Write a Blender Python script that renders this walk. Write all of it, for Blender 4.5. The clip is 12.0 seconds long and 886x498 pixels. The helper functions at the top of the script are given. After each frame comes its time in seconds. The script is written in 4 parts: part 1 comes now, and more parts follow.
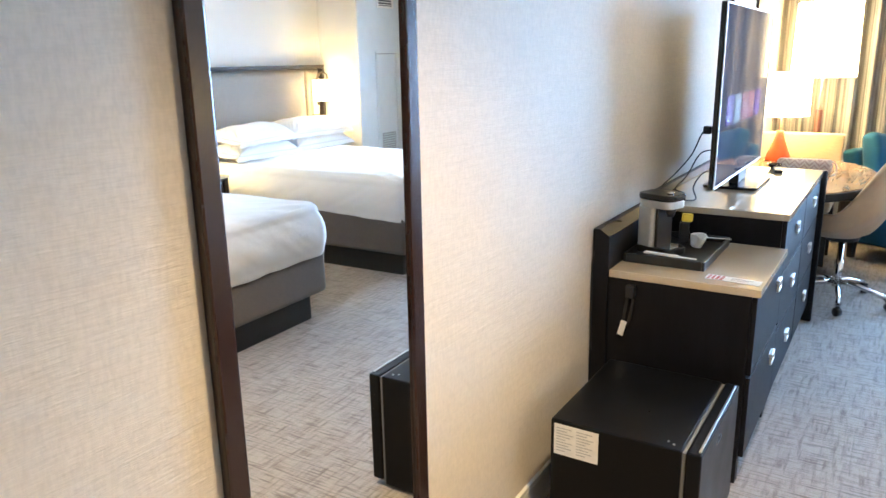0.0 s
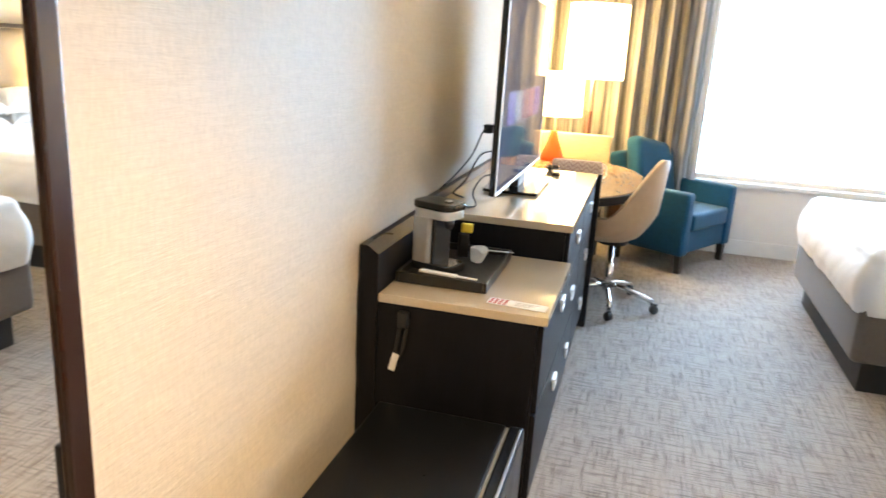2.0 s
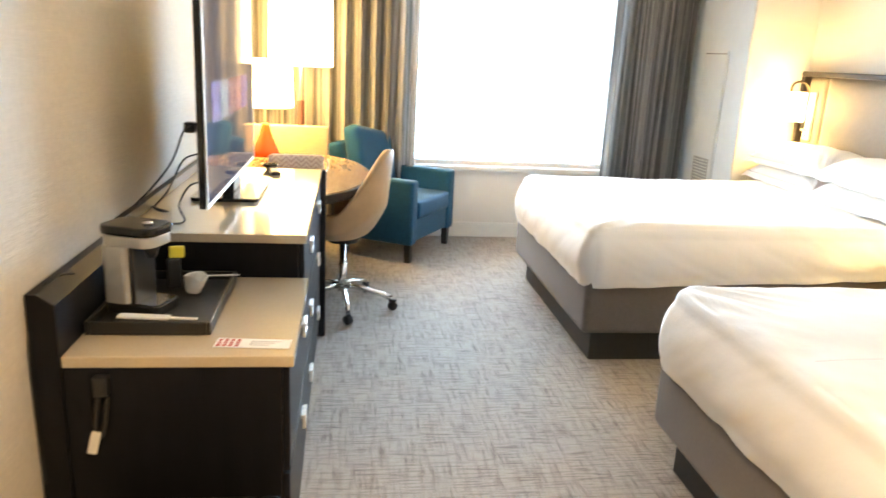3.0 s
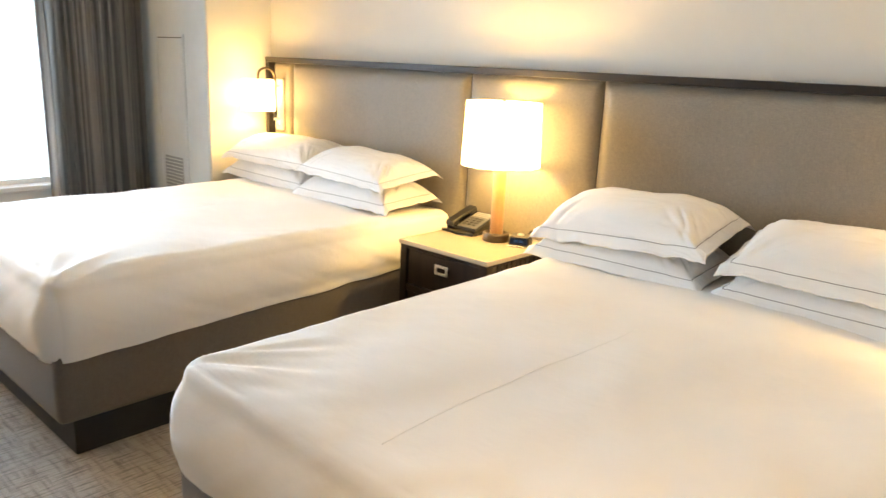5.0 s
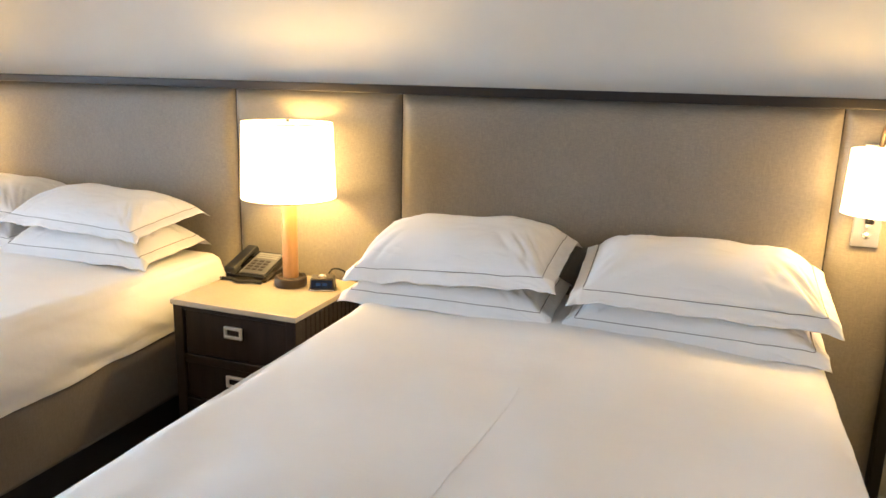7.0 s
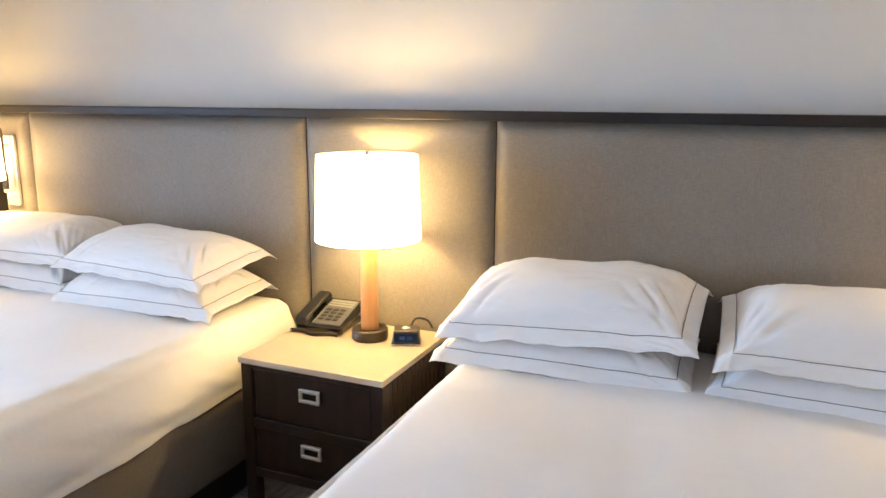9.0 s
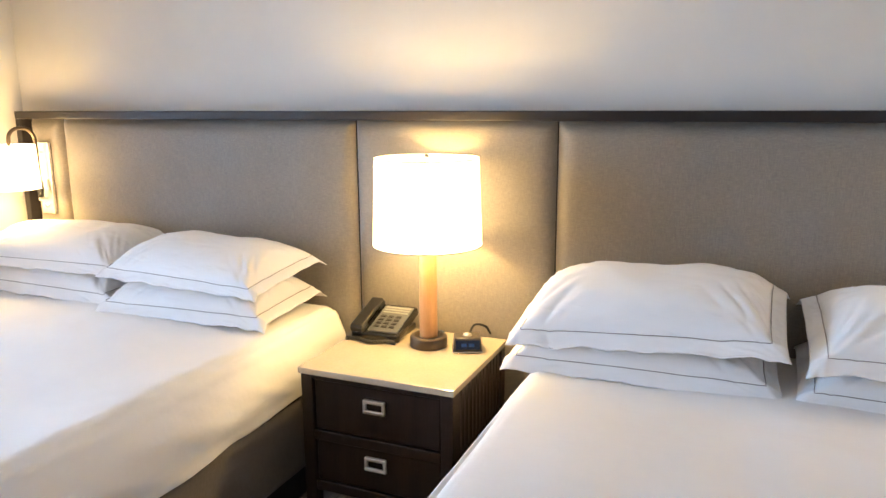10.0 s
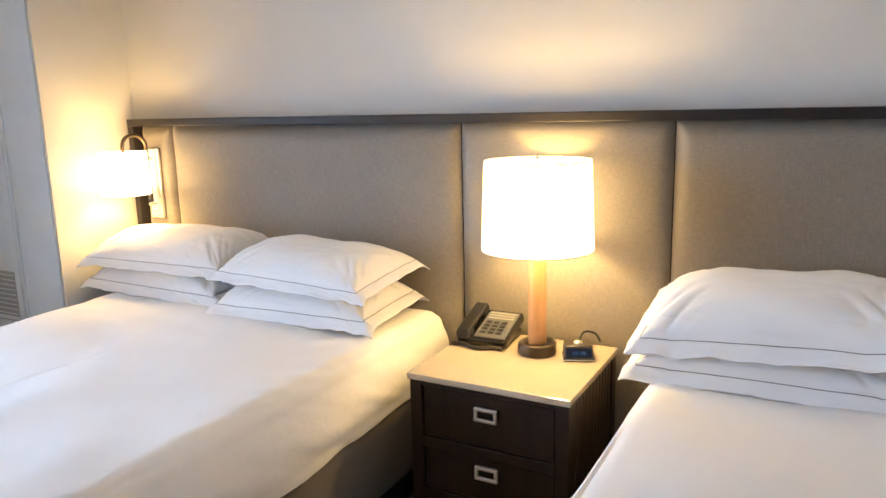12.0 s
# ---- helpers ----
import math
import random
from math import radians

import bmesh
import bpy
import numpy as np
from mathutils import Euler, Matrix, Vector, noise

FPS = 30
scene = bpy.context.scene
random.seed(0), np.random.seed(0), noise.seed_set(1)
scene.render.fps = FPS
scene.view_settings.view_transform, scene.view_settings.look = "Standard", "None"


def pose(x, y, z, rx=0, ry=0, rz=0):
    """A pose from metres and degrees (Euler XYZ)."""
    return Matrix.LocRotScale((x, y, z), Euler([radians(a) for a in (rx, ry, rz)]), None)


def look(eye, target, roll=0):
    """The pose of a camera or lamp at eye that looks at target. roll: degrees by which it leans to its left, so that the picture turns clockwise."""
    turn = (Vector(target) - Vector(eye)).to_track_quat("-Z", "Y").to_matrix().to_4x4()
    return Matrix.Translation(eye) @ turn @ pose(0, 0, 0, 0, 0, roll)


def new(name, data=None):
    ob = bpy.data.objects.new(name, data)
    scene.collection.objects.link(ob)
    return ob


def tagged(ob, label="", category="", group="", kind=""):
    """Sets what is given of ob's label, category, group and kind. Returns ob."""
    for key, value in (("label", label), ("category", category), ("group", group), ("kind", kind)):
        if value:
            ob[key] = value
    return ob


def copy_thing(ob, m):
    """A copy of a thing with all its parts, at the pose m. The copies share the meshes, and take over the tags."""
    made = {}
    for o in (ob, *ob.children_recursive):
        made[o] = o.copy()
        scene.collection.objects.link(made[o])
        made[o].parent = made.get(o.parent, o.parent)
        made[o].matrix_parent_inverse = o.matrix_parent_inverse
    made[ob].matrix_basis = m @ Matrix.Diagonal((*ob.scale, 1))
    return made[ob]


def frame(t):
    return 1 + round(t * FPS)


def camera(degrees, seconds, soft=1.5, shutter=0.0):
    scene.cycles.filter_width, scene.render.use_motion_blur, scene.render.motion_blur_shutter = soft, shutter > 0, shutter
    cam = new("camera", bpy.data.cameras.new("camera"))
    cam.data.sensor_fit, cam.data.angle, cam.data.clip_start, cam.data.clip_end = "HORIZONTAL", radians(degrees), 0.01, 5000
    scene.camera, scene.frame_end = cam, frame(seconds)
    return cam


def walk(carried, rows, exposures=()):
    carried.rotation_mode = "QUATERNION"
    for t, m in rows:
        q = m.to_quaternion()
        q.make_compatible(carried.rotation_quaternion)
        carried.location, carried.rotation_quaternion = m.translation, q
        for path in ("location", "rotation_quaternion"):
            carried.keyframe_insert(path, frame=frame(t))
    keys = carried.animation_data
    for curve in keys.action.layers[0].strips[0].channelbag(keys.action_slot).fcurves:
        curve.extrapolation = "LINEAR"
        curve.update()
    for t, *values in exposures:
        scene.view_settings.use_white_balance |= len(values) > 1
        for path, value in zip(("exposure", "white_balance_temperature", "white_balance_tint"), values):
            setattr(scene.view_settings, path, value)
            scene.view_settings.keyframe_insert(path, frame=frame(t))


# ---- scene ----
cam = camera(62.7, 12.0, shutter=0.25)
EXPOSURES = [(0.0,0.13,5550,11),(1.5,0.18,6350,13),(2.5,0.24,7050,13),(3.7,0.10,7800,12),(5.3,-0.56,7850,15),(6.7,-0.82,7250,16),(8.3,-0.77,6300,18),(9.5,-0.77,6250,18),(12.0,-0.91,6500,19)]
PATH = [
    (0, (0.064, -0.068, 1.533), (-0.969, 1.568, 1.026), -1.0),
    (0.5, (0.039, -0.007, 1.524), (-0.953, 1.65, 1.003), -0.5),
    (1, (0.006, 0.137, 1.524), (-0.947, 1.814, 0.996), 0.1),
    (1.5, (-0.02, 0.334, 1.513), (-0.822, 2.092, 0.998), 2.2),
    (2, (-0.076, 0.448, 1.504), (-0.565, 2.313, 0.973), 3.5),
    (2.5, (-0.178, 0.593, 1.5), (-0.261, 2.517, 0.962), 2.8),
    (3, (-0.154, 0.821, 1.48), (0.109, 2.735, 0.963), 3.0),
    (3.5, (-0.058, 1.064, 1.513), (0.523, 2.927, 1.077), 4.6),
    (3.7, (-0.046, 1.133, 1.508), (0.701, 2.94, 1.088), 5.2),
    (5.3, (0.24, 1.586, 1.507), (1.753, 2.794, 1.008), 2.5),
    (5.5, (0.285, 1.641, 1.495), (1.844, 2.795, 1.007), 2.8),
    (6, (0.344, 1.724, 1.505), (2.018, 2.706, 1.021), 2.9),
    (6.5, (0.346, 1.895, 1.505), (2.142, 2.648, 1.048), 2.2),
    (6.7, (0.358, 1.969, 1.52), (2.188, 2.63, 1.056), 1.6),
    (8.3, (0.66, 2.295, 1.513), (2.475, 3.036, 1.119), 0.7),
    (8.5, (0.665, 2.316, 1.525), (2.472, 3.072, 1.121), 0.6),
    (9, (0.673, 2.394, 1.533), (2.475, 3.162, 1.128), 0.3),
    (9.5, (0.666, 2.514, 1.535), (2.469, 3.281, 1.132), -0.0),
    (10, (0.651, 2.62, 1.53), (2.456, 3.384, 1.129), -0.4),
    (10.5, (0.635, 2.67, 1.528), (2.434, 3.446, 1.127), -0.8),
    (11, (0.607, 2.692, 1.531), (2.392, 3.499, 1.13), -1.2),
    (11.5, (0.612, 2.71, 1.529), (2.371, 3.575, 1.133), -1.4),
    (12, (0.641, 2.754, 1.528), (2.361, 3.696, 1.138), -1.4),
]
walk(cam, [(t, look(eye, target, roll)) for t, eye, target, roll in PATH], EXPOSURES)

from mathutils.bvhtree import BVHTree

# ---- light ----
world = bpy.data.worlds.new("World")
scene.world = world
world.use_nodes = True
wn, wl = world.node_tree.nodes, world.node_tree.links
wn.clear()
sky = wn.new("ShaderNodeTexSky")
sky.sky_type = "NISHITA"
sky.sun_disc = False
sky.sun_elevation = radians(38)
sky.sun_rotation = radians(150)
bg = wn.new("ShaderNodeBackground")
bg.inputs["Strength"].default_value = 0.12
wo = wn.new("ShaderNodeOutputWorld")
wl.new(sky.outputs[0], bg.inputs[0])
wl.new(bg.outputs[0], wo.inputs[0])

WARM = (1.0, 0.68, 0.22)


def area_lamp(name, m, sx, sy, power, colour):
    d = bpy.data.lights.new(name, "AREA")
    d.shape, d.size, d.size_y, d.energy, d.color = "RECTANGLE", sx, sy, power, colour
    ob = new(name, d)
    ob.matrix_basis = m
    d.spread = radians(100)
    return ob


def bulb_lamp(name, place, power, radius=0.035, colour=WARM):
    d = bpy.data.lights.new(name, "POINT")
    d.energy, d.color, d.shadow_soft_size = power, colour, radius
    ob = new(name, d)
    ob.location = place
    return ob


# daylight in the window opening, just outside the glass
area_lamp("window_daylight", look((1.16, 6.965, 1.37), (1.10, 3.0, 1.18)), 1.70, 1.52, 112.0, (0.39, 0.67, 1.0))

# ---- materials ----


class Mat:
    """A small builder for procedural node materials."""

    def __init__(self, name, colour=(0.5, 0.5, 0.5), rough=0.6, metal=0.0, spec=0.5):
        self.m = bpy.data.materials.new(name)
        self.m.use_nodes = True
        self.n, self.l = self.m.node_tree.nodes, self.m.node_tree.links
        self.b = self.n["Principled BSDF"]
        self.b.inputs["Base Color"].default_value = (*colour, 1)
        self.b.inputs["Roughness"].default_value = rough
        self.b.inputs["Metallic"].default_value = metal
        self.b.inputs["Specular IOR Level"].default_value = spec
        self.colour = colour
        self.co = None

    def coords(self, scale=(1, 1, 1), rot=(0, 0, 0)):
        if self.co is None:
            self.co = self.n.new("ShaderNodeTexCoord")
        mp = self.n.new("ShaderNodeMapping")
        mp.inputs["Scale"].default_value = scale
        mp.inputs["Rotation"].default_value = rot
        self.l.new(self.co.outputs["Object"], mp.inputs["Vector"])
        return mp.outputs[0]

    def noise(self, scale, detail=3.0, stretch=(1, 1, 1), rot=(0, 0, 0), rough=0.55):
        t = self.n.new("ShaderNodeTexNoise")
        t.inputs["Scale"].default_value = scale
        t.inputs["Detail"].default_value = detail
        t.inputs["Roughness"].default_value = rough
        self.l.new(self.coords(stretch, rot), t.inputs["Vector"])
        return t.outputs["Fac"]

    def wave(self, scale, axis="X", distortion=0.0, stretch=(1, 1, 1)):
        t = self.n.new("ShaderNodeTexWave")
        t.bands_direction = axis
        t.inputs["Scale"].default_value = scale
        t.inputs["Distortion"].default_value = distortion
        self.l.new(self.coords(stretch), t.inputs["Vector"])
        return t.outputs["Fac"]

    def ramp(self, fac, stops):
        r = self.n.new("ShaderNodeValToRGB")
        el = r.color_ramp.elements
        while len(el) < len(stops):
            el.new(0.5)
        for e, (p, c) in zip(el, stops):
            e.position = p
            e.color = (*c, 1) if len(c) == 3 else c
        self.l.new(fac, r.inputs[0])
        return r.outputs[0]

    def grey(self, fac, lo, hi):
        r = self.n.new("ShaderNodeMapRange")
        r.inputs["From Min"].default_value = lo
        r.inputs["From Max"].default_value = hi
        self.l.new(fac, r.inputs["Value"])
        return r.outputs[0]

    def math(self, op, a, b):
        m = self.n.new("ShaderNodeMath")
        m.operation = op
        for i, v in enumerate((a, b)):
            if isinstance(v, (int, float)):
                m.inputs[i].default_value = v
            else:
                self.l.new(v, m.inputs[i])
        return m.outputs[0]

    def mix(self, fac, a, b, mode="MIX"):
        m = self.n.new("ShaderNodeMix")
        m.data_type, m.blend_type = "RGBA", mode
        for socket, v in ((m.inputs[0], fac), (m.inputs[6], a), (m.inputs[7], b)):
            if isinstance(v, (int, float)):
                socket.default_value = v
            elif isinstance(v, tuple):
                socket.default_value = (*v, 1)
            else:
                self.l.new(v, socket)
        return m.outputs[2]

    def base(self, out):
        self.l.new(out, self.b.inputs["Base Color"])
        return self

    def rough(self, fac, lo, hi):
        r = self.n.new("ShaderNodeMapRange")
        r.inputs["To Min"].default_value = lo
        r.inputs["To Max"].default_value = hi
        self.l.new(fac, r.inputs["Value"])
        self.l.new(r.outputs[0], self.b.inputs["Roughness"])
        return self

    def bump(self, height, strength, distance=0.002):
        k = self.n.new("ShaderNodeBump")
        k.inputs["Strength"].default_value = strength
        k.inputs["Distance"].default_value = distance
        if self.b.inputs["Normal"].links:
            self.l.new(self.b.inputs["Normal"].links[0].from_socket, k.inputs["Normal"])
        self.l.new(height, k.inputs["Height"])
        self.l.new(k.outputs[0], self.b.inputs["Normal"])
        return self

    def vary(self, scale, amount, detail=4.0, stretch=(1, 1, 1)):
        """Lighter and darker clouds of the colour."""
        c = self.colour
        f = self.noise(scale, detail, stretch)
        lo, hi = tuple(v * (1 - amount) for v in c), tuple(min(1, v * (1 + amount)) for v in c)
        return self.base(self.ramp(f, [(0.3, lo), (0.7, hi)]))


def plain(name, colour, rough, metal=0.0, scale=30.0, amount=0.06, bump=0.05, spec=0.5):
    k = Mat(name, colour, rough, metal, spec)
    k.vary(scale, amount)
    k.rough(k.noise(scale * 2.3, 3), max(0.02, rough - 0.06), min(1, rough + 0.06))
    k.bump(k.noise(scale * 9, 2), bump, 0.001)
    return k.m


def wallpaper(name, colour):
    k = Mat(name, colour, 0.62, 0, 0.35)
    thread = k.noise(120, 3, (0.32, 0.32, 2.6))
    cross = k.noise(95, 3, (1.5, 1.5, 0.5))
    cloud = k.noise(1.3, 3)
    slub = k.noise(44, 2, (0.22, 0.22, 2.3))
    both = k.math("MULTIPLY", k.mix(0.42, thread, slub), cross)
    c = colour
    tone = k.ramp(both, [(0.14, tuple(v * 0.86 for v in c)), (0.30, c), (0.42, tuple(min(1, v * 1.06) for v in c))])
    k.base(k.mix(0.35, tone, k.ramp(cloud, [(0.3, tuple(v * 0.95 for v in c)), (0.7, tuple(min(1, v * 1.04) for v in c))])))
    k.bump(thread, 0.35, 0.0015).bump(cross, 0.2, 0.001).bump(slub, 0.35, 0.003)
    return k.m


def carpet_material():
    k = Mat("carpet_weave", (0.36, 0.33, 0.30), 0.75, 0, 0.30)
    k.b.inputs["Sheen Weight"].default_value = 0.15
    a = k.noise(36, 2, (0.20, 3.3, 1))
    b = k.noise(27, 2, (2.1, 0.22, 1))
    gate = k.grey(k.noise(15.0, 1), 0.46, 0.66)
    cross = k.mix(gate, k.grey(a, 0.38, 0.52), k.grey(b, 0.36, 0.56))
    lines = k.mix(0.62, cross, k.math("MULTIPLY", k.grey(a, 0.34, 0.52), k.grey(b, 0.30, 0.54)))
    fuzz = k.noise(420, 2)
    broad = k.noise(1.6, 3)
    tone = k.ramp(lines, [(0.0, (0.105, 0.088, 0.075)), (0.45, (0.27, 0.237, 0.208)), (1.0, (0.41, 0.37, 0.33))])
    tone = k.mix(0.22, tone, k.ramp(fuzz, [(0.3, (0.13, 0.11, 0.095)), (0.7, (0.42, 0.38, 0.335))]))
    tone = k.mix(0.15, tone, k.ramp(broad, [(0.3, (0.26, 0.23, 0.20)), (0.7, (0.34, 0.305, 0.27))]))
    k.base(tone)
    k.bump(fuzz, 0.6, 0.004).bump(lines, 0.3, 0.003)
    return k.m


def fabric(name, colour, scale=900, amount=0.10, rough=0.85, sheen=0.2, streak=(1, 1, 1)):
    k = Mat(name, colour, rough, 0, 0.2)
    warp = k.noise(scale * 0.25, 2, (0.2 * streak[0], 0.2 * streak[1], 3))
    weft = k.noise(scale * 0.25, 2, (3 * streak[0], 3 * streak[1], 0.2))
    w = k.math("MULTIPLY", warp, weft)
    cloud = k.noise(3.0, 4)
    lo, hi = tuple(v * (1 - amount * 1.6) for v in colour), tuple(min(1, v * (1 + amount)) for v in colour)
    k.base(k.mix(0.3, k.ramp(w, [(0.15, lo), (0.36, hi)]), k.ramp(cloud, [(0.3, lo), (0.7, hi)])))
    k.b.inputs["Sheen Weight"].default_value = sheen
    k.bump(w, 0.3, 0.001)
    return k.m


def linen_material(crisp=False):
    k = Mat("white_cotton", (0.80, 0.80, 0.79), 0.75, 0, 0.25)
    cloud = k.noise(2.2, 4)
    k.base(k.ramp(cloud, [(0.3, (0.77, 0.765, 0.755)), (0.7, (0.82, 0.82, 0.815))]))
    k.b.inputs["Sheen Weight"].default_value = 0.15
    k.bump(k.noise(7, 5, (1, 0.45, 1), (0, 0, 0.6)), 0.28, 0.014).bump(k.noise(16, 4, (0.4, 1, 1), (0, 0, 0.3)), 0.16, 0.008).bump(k.noise(700, 1), 0.1, 0.0006)
    if crisp:
        fold = k.noise(8, 2, (1, 0.5, 1), (0, 0, -0.5))
        k.bump(k.math("ABSOLUTE", k.math("SUBTRACT", fold, 0.5), 0.0), 0.45, 0.03)
    return k.m


def wood(name, dark, light, rough=0.35, scale=7.0, stretch=(1, 1, 0.08), spec=0.5):
    k = Mat(name, light, rough, 0, spec)
    g = k.noise(scale, 5, tuple(4 * v for v in stretch), rough=0.65)
    f = k.noise(scale * 9, 3, tuple(4 * v for v in stretch))
    mid = tuple((a + b) / 2 for a, b in zip(dark, light))
    tone = k.ramp(g, [(0.30, dark), (0.5, mid), (0.70, light)])
    k.base(k.mix(0.3, tone, k.ramp(f, [(0.35, dark), (0.65, light)])))
    k.rough(f, rough - 0.06, rough + 0.1)
    k.bump(f, 0.12, 0.001)
    return k.m


def glow(name, colour, strength):
    m = bpy.data.materials.new(name)
    m.use_nodes = True
    b = m.node_tree.nodes["Principled BSDF"]
    b.inputs["Base Color"].default_value = (0.85, 0.82, 0.76, 1)
    b.inputs["Roughness"].default_value = 0.8
    b.inputs["Emission Color"].default_value = (*colour, 1)
    b.inputs["Emission Strength"].default_value = strength
    return m


M_WALL = wallpaper("woven_wallcovering", (0.69, 0.62, 0.52))
M_CREAMWALL = plain("cream_wall_paint", (0.60, 0.585, 0.545), 0.7, scale=3, amount=0.025, bump=0.10)
M_PAINT = plain("painted_wall", (0.74, 0.72, 0.68), 0.6, scale=5, amount=0.03, bump=0.12)
M_CEIL = plain("ceiling_paint", (0.70, 0.69, 0.67), 0.8, scale=6, amount=0.02, bump=0.15)
M_TRIM = plain("white_trim_paint", (0.74, 0.73, 0.70), 0.35, scale=12, amount=0.03)
M_PANEL = plain("closet_panel_paint", (0.58, 0.65, 0.70), 0.45, scale=10, amount=0.03)
M_CARPET = carpet_material()
M_LINEN = linen_material()
M_CASE = linen_material(True)
M_CASE.name = "pillow_cotton"
M_STITCH = plain("taupe_stitching", (0.18, 0.16, 0.145), 0.8)
M_BOX = fabric("taupe_bed_base_fabric", (0.135, 0.115, 0.10), 700, 0.12)
M_PLINTH = plain("black_bed_plinth", (0.018, 0.018, 0.020), 0.55, scale=20)
M_HEAD = fabric("taupe_headboard_upholstery", (0.225, 0.20, 0.166), 900, 0.15, 0.40, 0.25)
M_ESP = wood("espresso_wood", (0.0035, 0.004, 0.0065), (0.0085, 0.0085, 0.0125), 0.42, 6, (1, 1, 0.1), 0.22)
M_FRAME = plain("dark_mahogany_frame", (0.026, 0.011, 0.008), 0.24, scale=14, amount=0.12, bump=0.04)
M_BAR = plain("dark_bronze_wood_rail", (0.014, 0.012, 0.013), 0.42, scale=18, spec=0.35)
M_TOP = Mat("beige_stone_laminate", (0.52, 0.455, 0.37), 0.22)
M_TOP.base(M_TOP.mix(0.5, M_TOP.ramp(M_TOP.noise(130, 3), [(0.35, (0.51, 0.42, 0.295)), (0.65, (0.565, 0.475, 0.345))]),
                     M_TOP.ramp(M_TOP.noise(5, 4), [(0.3, (0.50, 0.42, 0.305)), (0.7, (0.56, 0.475, 0.355))])))
M_TOP.rough(M_TOP.noise(14, 4), 0.08, 0.18)
M_TOP.b.inputs["Coat Weight"].default_value = 0.4
M_TOP.b.inputs["Coat Roughness"].default_value = 0.06
M_TOP = M_TOP.m
M_TABLE = wood("walnut_table_top", (0.27, 0.165, 0.09), (0.38, 0.25, 0.15), 0.18, 4, (0.5, 0.06, 0.5))
M_CHROME = plain("polished_chrome", (0.78, 0.78, 0.78), 0.14, 1.0, bump=0.0)
M_STEEL = plain("brushed_steel", (0.70, 0.69, 0.67), 0.34, 1.0)
M_SILVER = plain("silver_painted_plastic", (0.62, 0.61, 0.59), 0.36, 0.25)
M_NIGHT = wood("dark_walnut_veneer", (0.010, 0.006, 0.0055), (0.034, 0.019, 0.015), 0.38, 6, (1, 1, 0.08), 0.35)
M_RIM = plain("shade_rim_tape", (0.50, 0.45, 0.36), 0.8)
M_NICKEL = plain("satin_nickel", (0.84, 0.83, 0.80), 0.36, 1.0)
M_BLACK = plain("black_plastic", (0.015, 0.015, 0.016), 0.35, scale=25)
M_GLOSSBLACK = plain("gloss_black_enamel", (0.010, 0.010, 0.011), 0.20, scale=9)
M_FRIDGE = plain("black_fridge_enamel", (0.0035, 0.004, 0.0055), 0.30, scale=4, amount=0.10, bump=0.0, spec=0.18)
M_RUBBER = plain("black_rubber", (0.02, 0.02, 0.02), 0.7)
M_BRONZE = plain("aged_bronze_metal", (0.085, 0.064, 0.045), 0.38, 0.7)
M_CLOCK = plain("bronze_tinted_plastic", (0.05, 0.042, 0.034), 0.38, 0.2)
M_SHADE = glow("lit_linen_lampshade", (1.0, 0.70, 0.30), 14.5)
M_SCONCE = glow("lit_sconce_shade", (1.0, 0.68, 0.30), 25.0)
M_STEM = wood("honey_maple_stem", (0.40, 0.20, 0.075), (0.55, 0.30, 0.125), 0.35, 9, (1, 1, 0.12))
M_CERAMIC = plain("orange_glazed_ceramic", (0.50, 0.075, 0.014), 0.22, scale=9, amount=0.08)
M_STEMDARK = wood("reddish_walnut_stem", (0.06, 0.018, 0.010), (0.12, 0.038, 0.02), 0.35, 9, (1, 1, 0.12))
M_TEAL = fabric("teal_upholstery", (0.0055, 0.069, 0.145), 600, 0.18, 0.78, 0.12)
M_LEATHER = plain("tan_leather", (0.41, 0.285, 0.17), 0.45, scale=14, amount=0.06, bump=0.25)
M_CREAM = fabric("tan_woven_seat_fabric", (0.52, 0.41, 0.26), 600, 0.10)
M_LEGS = wood("black_stained_leg", (0.012, 0.010, 0.010), (0.03, 0.025, 0.022), 0.4)
M_WHITE = plain("white_plastic", (0.75, 0.75, 0.74), 0.4)
M_PAPER = plain("white_paper", (0.78, 0.77, 0.74), 0.8)
M_INK = plain("grey_print", (0.46, 0.46, 0.46), 0.8)
M_RED = plain("red_print", (0.42, 0.07, 0.06), 0.7)
M_YELLOW = plain("yellow_wrapper", (0.75, 0.58, 0.05), 0.5)
M_GREYPL = plain("silver_grey_plastic", (0.15, 0.155, 0.16), 0.4)
M_KEY = plain("pale_keys", (0.24, 0.24, 0.235), 0.5)
M_FACEPL = plain("grey_phone_faceplate", (0.085, 0.088, 0.092), 0.42)
M_LOUVRE = plain("pale_grey_louvre", (0.30, 0.33, 0.35), 0.55)


def curtain_material():
    k = Mat("striped_taupe_drapery", (0.27, 0.235, 0.195), 0.8, 0, 0.25)
    stripe = k.noise(46, 2, (1, 0.001, 0.004))
    fine = k.noise(260, 2, (1, 1, 0.05))
    # woven stripes, contrast raised so the colour also carries the folds' shading
    tone = k.ramp(stripe, [(0.38, (0.15, 0.145, 0.14)), (0.5, (0.36, 0.35, 0.335)), (0.60, (0.62, 0.60, 0.57))])
    k.base(k.mix(0.25, tone, k.ramp(fine, [(0.3, (0.22, 0.21, 0.20)), (0.7, (0.46, 0.44, 0.41))])))
    k.b.inputs["Sheen Weight"].default_value = 0.3
    k.bump(fine, 0.2, 0.001)
    return k.m


